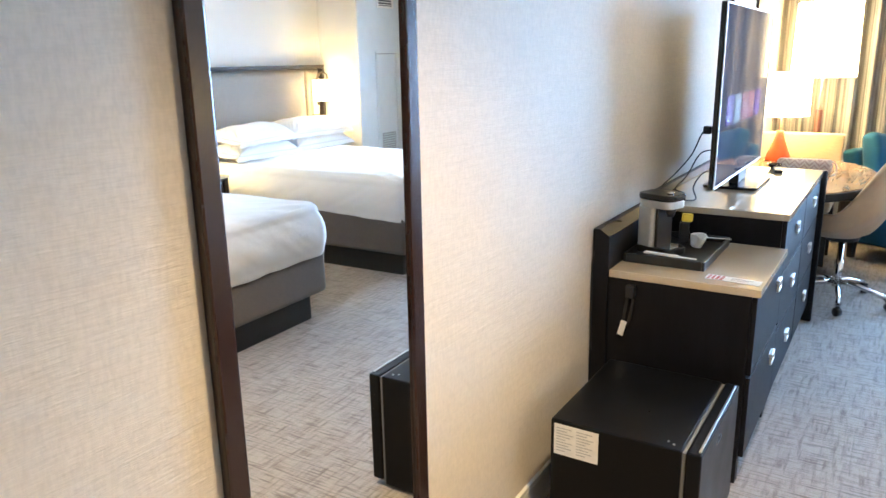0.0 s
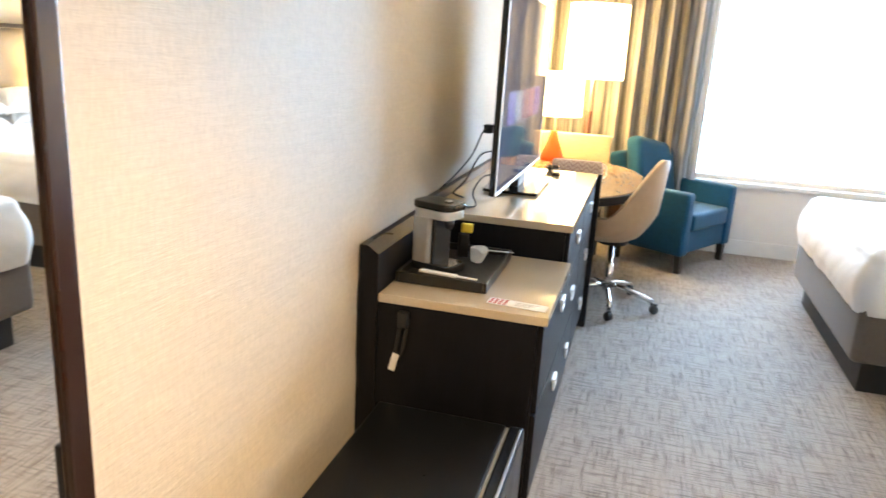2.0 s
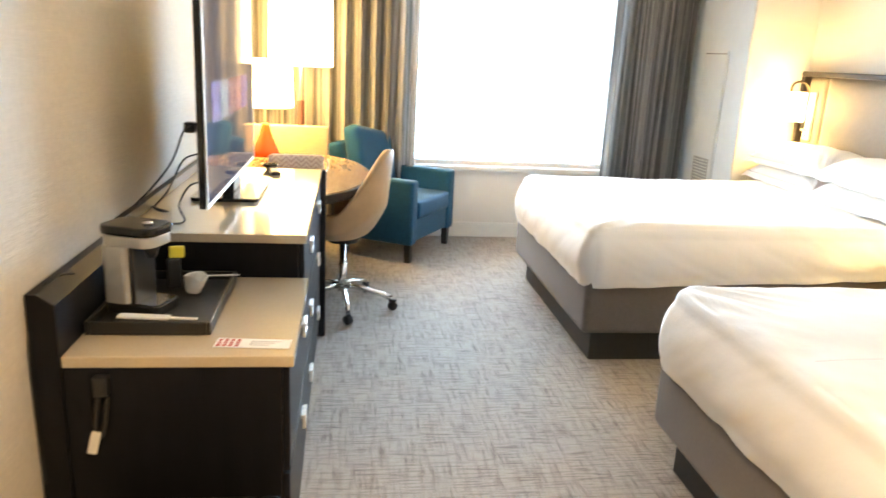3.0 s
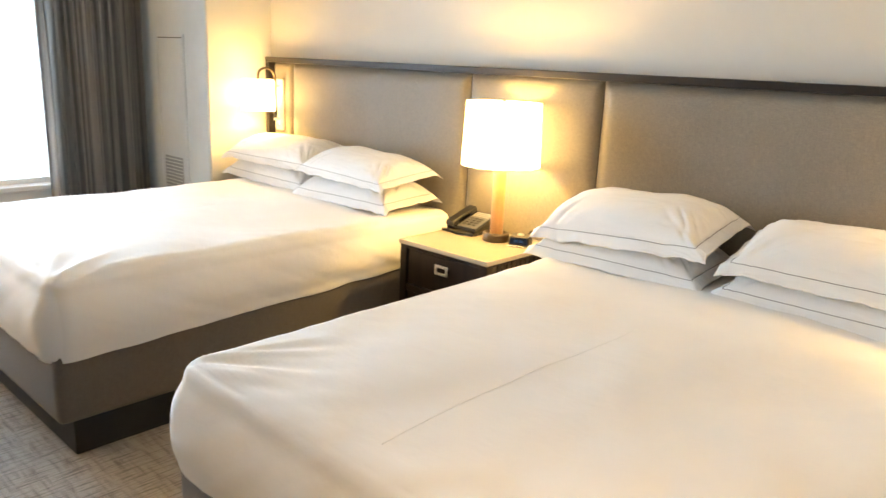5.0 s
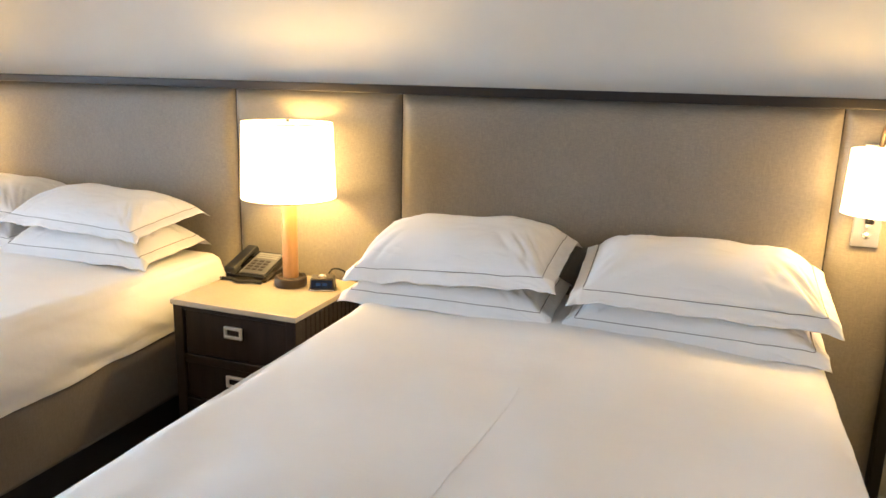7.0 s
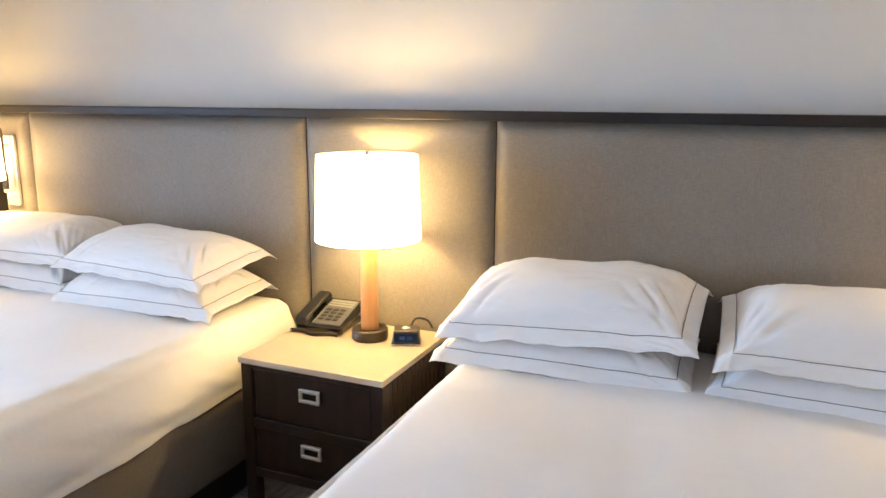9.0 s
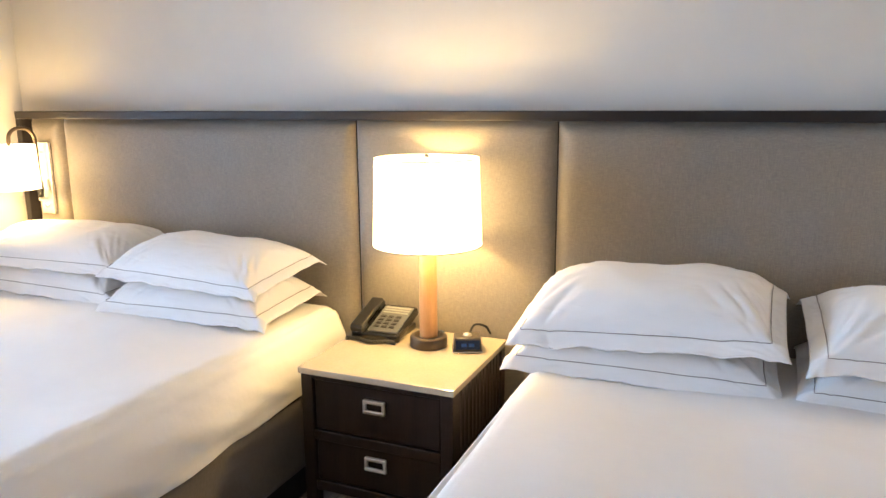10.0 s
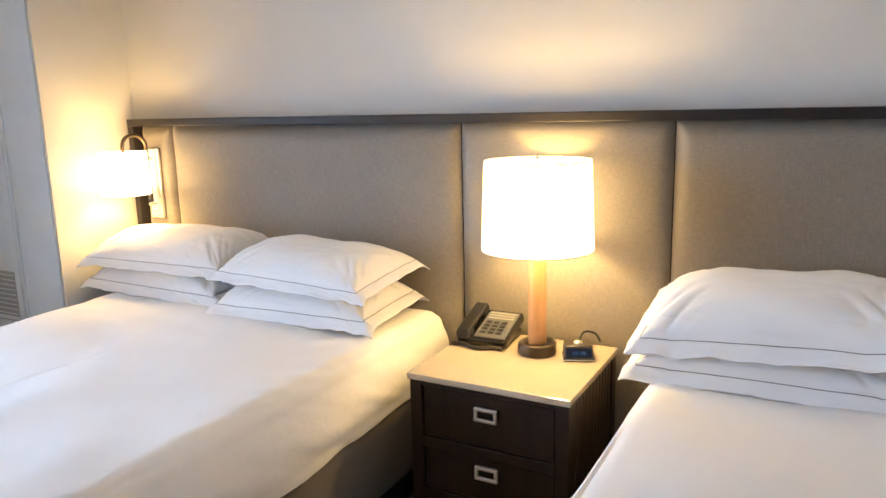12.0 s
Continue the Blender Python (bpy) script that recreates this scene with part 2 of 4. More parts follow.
def zigzag_material():
    k = Mat("grey_zigzag_fabric", (0.5, 0.47, 0.45), 0.75, 0, 0.3)
    co = k.coords((1, 1, 1))
    sep = k.n.new("ShaderNodeSeparateXYZ")
    k.l.new(co, sep.inputs[0])
    zig = k.math("PINGPONG", sep.outputs["X"], 0.030)
    f = k.math("PINGPONG", k.math("ADD", sep.outputs["Z"], zig), 0.014)
    k.base(k.ramp(k.math("MULTIPLY", f, 100.0), [(0.45, (0.42, 0.34, 0.31)), (0.85, (0.60, 0.54, 0.50))]))
    k.bump(k.noise(500, 2), 0.2, 0.001)
    return k.m


def mirror_material():
    k = Mat("silvered_mirror", (0.93, 0.94, 0.93), 0.012, 1.0)
    return k.m


def glass_material():
    k = Mat("clear_window_glass", (1, 1, 1), 0.0)
    k.b.inputs["Transmission Weight"].default_value = 1.0
    k.b.inputs["IOR"].default_value = 1.45
    return k.m


def screen_material():
    k = Mat("glossy_screen", (0.012, 0.013, 0.018), 0.06, 0, 0.8)
    k.b.inputs["Emission Color"].default_value = (0.22, 0.29, 0.52, 1)
    k.b.inputs["Emission Strength"].default_value = 0.20
    return k.m


def tile_glow(name, colour, strength):
    k = Mat(name, tuple(v * 0.3 for v in colour), 0.15)
    k.b.inputs["Emission Color"].default_value = (*colour, 1)
    k.b.inputs["Emission Strength"].default_value = strength
    return k.m


M_CURTAIN = curtain_material()
M_ZIGZAG = zigzag_material()
M_MIRROR = mirror_material()
M_GLASS = glass_material()
M_SCREEN = screen_material()
M_DISPLAY = tile_glow("blue_clock_display", (0.012, 0.03, 0.075), 0.3)
M_DIGIT = tile_glow("blue_clock_digits", (0.03, 0.08, 0.20), 0.5)

# ---- building helpers ----


def thing(name, m, label="", category="", group="", kind=""):
    ob = new(name)
    ob.empty_display_size = 0.1
    ob.matrix_basis = m if isinstance(m, Matrix) else Matrix.Translation(m)
    return tagged(ob, label, category, group, kind)


def mesh_of(name, bm, material, smooth=False):
    bmesh.ops.recalc_face_normals(bm, faces=bm.faces)
    me = bpy.data.meshes.new(name)
    bm.to_mesh(me)
    bm.free()
    if smooth:
        for p in me.polygons:
            p.use_smooth = True
    me.materials.append(material)
    return me


def part(name, bm, material, parent, label="", smooth=False):
    ob = new(name, mesh_of(name, bm, material, smooth))
    ob.parent = parent
    return tagged(ob, label)


def single(name, bm, material, m=(0, 0, 0), label="", category="", group="", kind="", smooth=False):
    ob = new(name, mesh_of(name, bm, material, smooth))
    ob.matrix_basis = m if isinstance(m, Matrix) else Matrix.Translation(m)
    return tagged(ob, label, category, group, kind)


def add_box(bm, x0, x1, y0, y1, z0, z1, bevel=0.0, segs=2, m=None):
    r = bmesh.ops.create_cube(bm, size=1.0)
    vs = r["verts"]
    for v in vs:
        v.co = Vector(((x0 + x1) / 2 + v.co.x * (x1 - x0), (y0 + y1) / 2 + v.co.y * (y1 - y0), (z0 + z1) / 2 + v.co.z * (z1 - z0)))
    if m is not None:
        bmesh.ops.transform(bm, matrix=m, verts=vs)
    if bevel:
        es = list({e for v in vs for e in v.link_edges})
        bmesh.ops.bevel(bm, geom=es, offset=bevel, segments=segs, profile=0.6, affect="EDGES")
    return bm


def box(x0, x1, y0, y1, z0, z1, bevel=0.0, segs=2, m=None):
    return add_box(bmesh.new(), x0, x1, y0, y1, z0, z1, bevel, segs, m)


def lathe(profile, n=40, centre=(0, 0), close=False):
    """A surface of revolution round z from (radius, z) pairs."""
    bm = bmesh.new()
    rings = []
    for r, z in profile:
        rings.append([bm.verts.new((centre[0] + max(r, 1e-4) * math.cos(2 * math.pi * i / n), centre[1] + max(r, 1e-4) * math.sin(2 * math.pi * i / n), z)) for i in range(n)])
    pairs = list(zip(rings, rings[1:]))
    if close:
        pairs.append((rings[-1], rings[0]))
    for a, b in pairs:
        for i in range(n):
            bm.faces.new((a[i], a[(i + 1) % n], b[(i + 1) % n], b[i]))
    return bm


def add_tube(bm, points, radius, n=10):
    pts = [Vector(p) for p in points]
    rings = []
    for i, p in enumerate(pts):
        d = (pts[min(i + 1, len(pts) - 1)] - pts[max(i - 1, 0)]).normalized()
        side = d.cross(Vector((0, 0, 1)) if abs(d.z) < 0.9 else Vector((0, 1, 0))).normalized()
        up = side.cross(d)
        rings.append([bm.verts.new(p + radius * (math.cos(2 * math.pi * k / n) * side + math.sin(2 * math.pi * k / n) * up)) for k in range(n)])
    for a, b in zip(rings, rings[1:]):
        q = min(range(n), key=lambda s: (a[0].co - b[s].co).length)
        for k in range(n):
            bm.faces.new((a[k], a[(k + 1) % n], b[(k + 1 + q) % n], b[(k + q) % n]))
    bm.faces.new(rings[0])
    bm.faces.new(rings[-1][::-1])
    return bm


def smooth_path(points, steps=8):
    pts = [Vector(p) for p in points]
    ext = [2 * pts[0] - pts[1]] + pts + [2 * pts[-1] - pts[-2]]
    out = []
    for i in range(1, len(ext) - 2):
        p0, p1, p2, p3 = ext[i - 1:i + 3]
        for s in range(steps):
            t = s / steps
            out.append(0.5 * (2 * p1 + (p2 - p0) * t + (2 * p0 - 5 * p1 + 4 * p2 - p3) * t * t + (3 * p1 - p0 - 3 * p2 + p3) * t ** 3))
    return out + [pts[-1]]


def tube(points, radius, n=10, steps=8):
    return add_tube(bmesh.new(), smooth_path(points, steps) if steps else points, radius, n)


def grid_surface(nu, nv, f):
    bm = bmesh.new()
    vs = [[bm.verts.new(f(i / nu, j / nv)) for j in range(nv + 1)] for i in range(nu + 1)]
    for i in range(nu):
        for j in range(nv):
            bm.faces.new((vs[i][j], vs[i + 1][j], vs[i + 1][j + 1], vs[i][j + 1]))
    return bm


def slab(outline, z0, z1, bevel=0.0):
    """A flat plate with the given outline of (x, y) points."""
    bm = bmesh.new()
    f = bm.faces.new([bm.verts.new((x, y, z0)) for x, y in outline])
    r = bmesh.ops.extrude_face_region(bm, geom=[f])
    bmesh.ops.translate(bm, vec=(0, 0, z1 - z0), verts=[g for g in r["geom"] if isinstance(g, bmesh.types.BMVert)])
    if bevel:
        es = [e for e in bm.edges if abs(e.verts[0].co.z - e.verts[1].co.z) < 1e-6]
        bmesh.ops.bevel(bm, geom=es, offset=bevel, segments=2, profile=0.6, affect="EDGES")
    return bm


def fuzz(p, scale, seed=0.0):
    return noise.noise(Vector(p) * scale + Vector((seed * 7.3, seed * 3.1, seed * 5.7)))


# ---- the room ----
XW, XE, YN, ZC = -0.880, 3.13, 6.74, 2.62        # mirror wall, headboard wall, window wall, ceiling
YS, XB, YB = -2.2, 1.15, 1.27                   # entry end, bathroom wall, bathroom front

single("floor", box(XW - 0.15, XE + 0.15, YS - 0.15, YN + 0.3, -0.12, 0.0), M_CARPET, label="grey-beige carpet with a woven cross-hatch pattern", category="floor", kind="structure")
single("ceiling", box(XW - 0.15, XE + 0.15, YS - 0.15, YN + 0.3, ZC, ZC + 0.12), M_CEIL, label="plain white painted ceiling", category="ceiling", kind="structure")
single("wall_west", box(XW - 0.14, XW, YS, YN, 0, ZC), M_WALL, label="cream woven vinyl wall covering behind the dresser", category="wall", kind="structure")
single("wall_east", box(XE, XE + 0.14, YB, YN, 0, ZC), M_CREAMWALL, label="cream wall covering above the long headboard", category="wall", kind="structure")
single("wall_bathroom", box(XB, XE + 0.14, YB - 0.14, YB, 0, ZC), M_CREAMWALL, label="cream wall beside the headboard end", category="wall", kind="structure")
single("wall_hall", box(XB, XB + 0.14, YS, YB - 0.14, 0, ZC), M_WALL, label="cream wall of the entry hall", category="wall", kind="structure")
single("wall_south", box(XW - 0.14, XB + 0.14, YS - 0.14, YS, 0, ZC), M_WALL, label="cream wall at the entry end", category="wall", kind="structure")

WX0, WX1, WZ0, WZ1 = 0.30, 2.02, 0.60, 2.14
bm = bmesh.new()
add_box(bm, XW - 0.14, WX0, YN, YN + 0.2, 0, ZC)
add_box(bm, WX1, XE + 0.14, YN, YN + 0.2, 0, ZC)
add_box(bm, WX0, WX1, YN, YN + 0.2, 0, WZ0)
add_box(bm, WX0, WX1, YN, YN + 0.2, WZ1, ZC)
single("wall_north", bm, M_PAINT, label="white painted wall round the window", category="wall", kind="structure")

win = thing("window_1", (0, 0, 0), "large bright window with a white sill and frame", "window", kind="structure")
bm = bmesh.new()
for x0, x1, z0, z1 in ((WX0, WX0 + 0.035, WZ0, WZ1), (WX1 - 0.035, WX1, WZ0, WZ1), (WX0 + 0.035, WX1 - 0.035, WZ0, WZ0 + 0.035), (WX0 + 0.035, WX1 - 0.035, WZ1 - 0.035, WZ1)):
    add_box(bm, x0, x1, YN + 0.06, YN + 0.11, z0, z1, 0.004)
part("window_frame", bm, M_TRIM, win)
pane = part("pane", box(WX0 + 0.035, WX1 - 0.035, YN + 0.082, YN + 0.088, WZ0 + 0.035, WZ1 - 0.035), M_GLASS, win, "clear glass pane")
pane.visible_shadow = False
part("window_sill", box(WX0 - 0.05, WX1 + 0.05, YN - 0.045, YN - 0.001, WZ0 - 0.035, WZ0, 0.006), M_TRIM, win)

sky_glow = glow("bright_overcast_distance", (0.90, 0.95, 1.0), 2.2)
single("backdrop", box(-8, 10, 12.0, 12.05, -6, 9), sky_glow, label="plain bright overcast distance outside the window", category="backdrop", kind="structure")

# fan-coil closet beside the window
single("wall_closet", box(2.65, XE, 5.86, YN, 0, ZC), M_PANEL, label="pale painted fan-coil closet beside the window", category="wall", kind="structure")
single("wall_return", box(2.655, XE, 5.845, 5.858, 0, ZC), M_CREAMWALL, label="cream wall covering beside the headboard", category="wall", kind="structure")

# baseboards
for name, b in (("baseboard_west", (XW, XW + 0.014, YS, YN)), ("baseboard_bathroom", (XB, XE, YB, YB + 0.014)), ("baseboard_east", (XE - 0.014, XE, YB + 0.014, 1.386)), ("baseboard_north", (XW + 0.014, 2.65, YN - 0.014, YN))):
    bm = box(*b, 0, 0.105)
    add_box(bm, *b, 0.1052, 0.122, 0.004)
    single(name, bm, M_TRIM, label="low cream painted baseboard", category="baseboard", kind="structure")


# ---- curtains ----
def curtain(x0, x1, y, z0, z1, seed, pleats):
    rnd = random.Random(seed)
    ph = [rnd.uniform(0, 6.28) for _ in range(6)]

    def f(u, v):
        x = x0 + (x1 - x0) * u
        a = pleats * 2 * math.pi * u + 0.7 * math.sin(5 * u + ph[0]) + 0.3 * math.sin(13 * u + ph[1])
        depth = 0.045 * (0.75 + 0.25 * math.sin(9 * u + ph[2])) * (0.8 + 0.2 * v)
        sway = 0.010 * math.sin(3 * v + 11 * u + ph[3])
        return (x + 0.012 * math.sin(2 * a + ph[4]) + sway * 0.6, y + depth * (math.sin(a) + 0.25 * math.sin(2 * a + ph[5])) + sway, z1 + (z0 - z1) * v)

    bm = grid_surface(int(pleats * 14), 24, f)
    r = bmesh.ops.solidify(bm, geom=bm.faces[:], thickness=0.004)
    return bm


single("curtain", curtain(XW + 0.02, 0.385, YN - 0.115, 0.03, 2.56, 3, 11), M_CURTAIN, label="tall striped taupe drapery hanging in pleats behind the lamps", category="curtain", smooth=True)
single("curtain", curtain(1.935, 2.60, YN - 0.115, 0.03, 2.56, 8, 12), M_CURTAIN, label="tall striped taupe drapery gathered beside the closet", category="curtain", smooth=True)

# access panel and grille on the closet
panel = thing("access_panel", (2.65, 6.315, 0.52), "pale painted access panel with a louvred foot on the closet", "panel")
bm = bmesh.new()
for y0, y1, z0, z1 in ((-0.19, 0.19, 0, 0.018), (-0.19, 0.19, 1.072, 1.09), (-0.19, -0.172, 0.018, 1.072), (0.172, 0.19, 0.018, 1.072)):
    add_box(bm, -0.012, -0.001, y0, y1, z0, z1)
part("frame", bm, M_PANEL, panel)
# black sheet put behind the door to draw the shaded gap round it
part("backing", box(-0.004, -0.001, -0.172, 0.172, 0.018, 1.072), M_BLACK, panel)
part("door", box(-0.012, -0.0045, -0.166, 0.166, 0.024, 1.066, 0.0015), M_PANEL, panel)
part("slot_field", box(-0.0135, -0.0122, -0.125, 0.125, 0.045, 0.27), M_LOUVRE, panel)
for i in range(9):
    bm = box(-0.004, 0.004, -0.12, 0.12, -0.0015, 0.0015, m=pose(-0.018, 0, 0.06 + 0.024 * i, 0, 35, 0))
    part("slat", bm, M_PANEL, panel)
for z in (0.05, 1.03):
    part("screw", lathe([(0, -0.002), (0.006, -0.002), (0.006, 0.0), (0, 0.0)], 10), M_STEEL, panel).matrix_basis = pose(-0.017, 0.15, z, 0, 90, 0)

grille = thing("air_grille", (2.65, 6.317, 2.035), "white air grille with dark slots high on the closet", "vent")
bm = bmesh.new()
for y0, y1, z0, z1 in ((-0.14, 0.14, 0, 0.02), (-0.14, 0.14, 0.24, 0.26), (-0.14, -0.12, 0.02, 0.24), (0.12, 0.14, 0.02, 0.24)):
    add_box(bm, -0.018, -0.001, y0, y1, z0, z1)
part("frame", bm, M_TRIM, grille)
part("backing", box(-0.006, -0.002, -0.12, 0.12, 0.02, 0.24), M_BLACK, grille)
for i in range(9):
    part("slat", box(-0.006, 0.006, -0.12, 0.12, -0.002, 0.002, m=pose(-0.013, 0, 0.034 + 0.0245 * i, 0, 30, 0)), M_TRIM, grille)

# ---- mirror ----
MY0, MY1, MZ0, MZ1 = 0.681, 1.303, 0.30, 2.02
mir = thing("wall_mirror", (XW, 0, 0), "full-length mirror in a dark mahogany frame on the wall", "mirror")
for name, y0, y1, z0, z1 in (("frame_stile", MY0, MY0 + 0.045, MZ0, MZ1), ("frame_stile", MY1 - 0.045, MY1, MZ0, MZ1), ("frame_rail", MY0 + 0.045, MY1 - 0.045, MZ0, MZ0 + 0.045), ("frame_rail", MY0 + 0.045, MY1 - 0.045, MZ1 - 0.045, MZ1)):
    part(name, box(0.001, 0.024, y0, y1, z0, z1, 0.005), M_FRAME, mir)
part("mirror_glass", box(-0.004, 0.004, MY0 - 1.0 + 0.044, MY1 - 1.0 - 0.044, MZ0 + 0.044, MZ1 - 0.044, m=pose(0.014, 1.0, 0, 0, 0, 0.95)), M_MIRROR, mir, "silvered mirror glass")

# ---- headboard ----
SEAMS = [1.42, 1.668, 3.230, 4.012, 5.549, 5.775]
hb = thing("headboard", (0, 0, 0), "long taupe upholstered headboard with a dark rail on the wall", "headboard")
part("top_rail", box(3.045, XE - 0.001, SEAMS[0] - 0.02, SEAMS[-1] + 0.02, 1.459, 1.493, 0.004), M_BAR, hb, "dark stained top rail")
for y in (SEAMS[0], SEAMS[-1]):
    part("side_rail", box(3.045, XE - 0.001, y - 0.018, y + 0.018, 0, 1.458, 0.004), M_BAR, hb)


def cushion_panel(y0, y1, z0, z1):
    def f(u, v):
        y, z = y0 + (y1 - y0) * u, z0 + (z1 - z0) * v
        e = min(y - y0, y1 - y, z - z0, z1 - z)
        d = 0.035 * (1 - math.exp(-max(e, 0) / 0.022))
        return (3.105 - d - 0.002 * fuzz((y, z, 0), 4), y, z)

    ease = lambda s: 0.5 - 0.5 * math.cos(math.pi * s)
    bm = grid_surface(48, 48, lambda u, v: f(0.45 * u + 0.55 * ease(u), 0.45 * v + 0.55 * ease(v)))
    return bm


for y0, y1 in zip(SEAMS, SEAMS[1:]):
    part("cushion", cushion_panel(y0 + (0.018 if y0 == SEAMS[0] else 0.002), y1 - (0.018 if y1 == SEAMS[-1] else 0.002), 0.12, 1.457), M_HEAD, hb, smooth=True)
part("backing", box(3.106, XE - 0.001, SEAMS[0] + 0.018, SEAMS[-1] - 0.018, 0.05, 1.457), M_ESP, hb)


# ---- beds ----
def duvet_mesh(length, half, z0, z1, seed):
    """A thick cover over a mattress: rounded box with soft folds, in local x from the foot (0) to the head."""
    rnd = random.Random(seed)
    ks = [rnd.uniform(0, 50) for _ in range(4)]
    r = 0.068
    lx, ly, h = length, half, z1 - z0

    def shape(p):
        q = Vector(p)
        c = Vector((min(max(q.x, r), lx), min(max(q.y, -ly + r), ly - r), min(q.z, h - r)))
        if q.x > lx - 0.001:
            c.x = lx
        d = q - c
        if d.length > 1e-6:
            mlen = max(abs(d.x), abs(d.y), abs(d.z))
            q = c + d.normalized() * r * (mlen / r)
        # puff the sides
        s = max(0.0, min(1.0, q.z / h))
        puff = 0.030 * math.sin(math.pi * min(1, s * 1.25)) ** 0.8 if s < 0.8 else 0.0
        n = Vector((-1 if p[0] < 0.01 else 0, (p[1] > ly - 0.01) - (p[1] < -ly + 0.01), 0))
        if n.length:
            n.normalize()
            along = q.x + q.y * 1.3
            fold = 0.006 * fuzz((along * 4.5, q.z * 1.2, 0), 1.0, ks[0]) + 0.0028 * fuzz((along * 15 + q.z * 22, q.z * 8, 0), 1.0, ks[1])
            crease = 0.006 * fuzz(((along + q.z * 1.6) * 5, q.z * 5, 0), 1.0, ks[2])
            q += n * (puff * (1.4 if n.x < -0.5 else 1.0) + (fold + crease) * (0.4 + 0.6 * (1 - s)))
            q.z += (0.035 + 0.075 * q.x / lx) * (1 - s)
            if s < 0.12:
                q += n * 0.012 * (1 - s / 0.12)
                q.z += 0.010 * fuzz((along * 5, 0, 0), 1.0, ks[3])
        else:
            edge = min(q.x, ly - abs(q.y))
            ang, far = math.atan2(q.x + 0.02, ly - abs(q.y) + 0.02), math.hypot(q.x, ly - abs(q.y))
            q.z += 0.013 * fuzz((ang * 6.5, far * 1.4, math.copysign(3, q.y)), 1.0, ks[0]) * math.exp(-((far - 0.22) / 0.17) ** 2)
            q.z += 0.016 * (1 - math.exp(-max(edge, 0) / 0.35)) + 0.014 * fuzz((q.x * 2.2, q.y * 2.2, 0), 1.0, ks[3])
            q.z += 0.007 * fuzz((q.x * 2.0 + q.y * 5.0, q.y * 3.0 - q.x * 5.0, 0), 1.0, ks[1]) + 0.006 * fuzz(((q.x - q.y) * 3.0, (q.x + q.y) * 13.0, 0), 1.0, ks[2]) * math.exp(-max(edge, 0) / 0.16)
        return q

    bm = bmesh.new()
    cache = {}

    def vert(x, y, z):
        key = (round(x, 4), round(y, 4), round(z, 4))
        if key not in cache:
            cache[key] = bm.verts.new(shape(key))
        return cache[key]

    nx, ny, nz = 150, 120, 22
    xs = [lx * i / nx for i in range(nx + 1)]
    ys = [-ly + 2 * ly * j / ny for j in range(ny + 1)]
    zs = [h * k / nz for k in range(nz + 1)]
    for i in range(nx):
        for j in range(ny):
            bm.faces.new((vert(xs[i], ys[j], h), vert(xs[i + 1], ys[j], h), vert(xs[i + 1], ys[j + 1], h), vert(xs[i], ys[j + 1], h)))
        for k in range(nz):
            for y in (-ly, ly):
                bm.faces.new((vert(xs[i], y, zs[k]), vert(xs[i + 1], y, zs[k]), vert(xs[i + 1], y, zs[k + 1]), vert(xs[i], y, zs[k + 1])))
    for j in range(ny):
        for k in range(nz):
            for x in (0, lx):
                bm.faces.new((vert(x, ys[j], zs[k]), vert(x, ys[j + 1], zs[k]), vert(x, ys[j + 1], zs[k + 1]), vert(x, ys[j], zs[k + 1])))
    bmesh.ops.translate(bm, vec=(0, 0, z0), verts=bm.verts[:])
    return bm


BED_LEN, BED_HALF = 2.046, 0.77
BED_X, BED_Y1, BED_Y2 = 1.012, 2.444, 4.855
bed = thing("queen_bed", (BED_X, BED_Y1, 0), "queen bed with a smooth white duvet on a taupe base", "bed", "beds along the headboard")
part("plinth", box(0.075, BED_LEN - 0.02, -BED_HALF + 0.08, BED_HALF - 0.08, 0, 0.168, 0.004), M_PLINTH, bed, "black recessed plinth")
part("bed_base", box(0.0, BED_LEN, -BED_HALF, BED_HALF, 0.169, 0.500, 0.036, 4), M_BOX, bed, "taupe fabric box base", True)
part("duvet", duvet_mesh(BED_LEN - 0.005, BED_HALF - 0.002, 0.375, 0.728, 5), M_LINEN, bed, "white cotton duvet", True)
cover = BVHTree.FromObject(bpy.data.objects["duvet"], bpy.context.evaluated_depsgraph_get())
line = []
for k in range(60):
    x, y = 0.10 + 1.02 * k / 59, 0.060 + 0.012 * math.sin(k * 0.09) - 0.0004 * k
    line.append((x, y, cover.ray_cast(Vector((x, y, 2)), Vector((0, 0, -1)))[0].z - 0.0005))
part("pressed_crease", add_tube(bmesh.new(), line, 0.0016, 6), M_LINEN, bed, smooth=True)
copy_thing(bed, pose(BED_X, BED_Y2, 0))


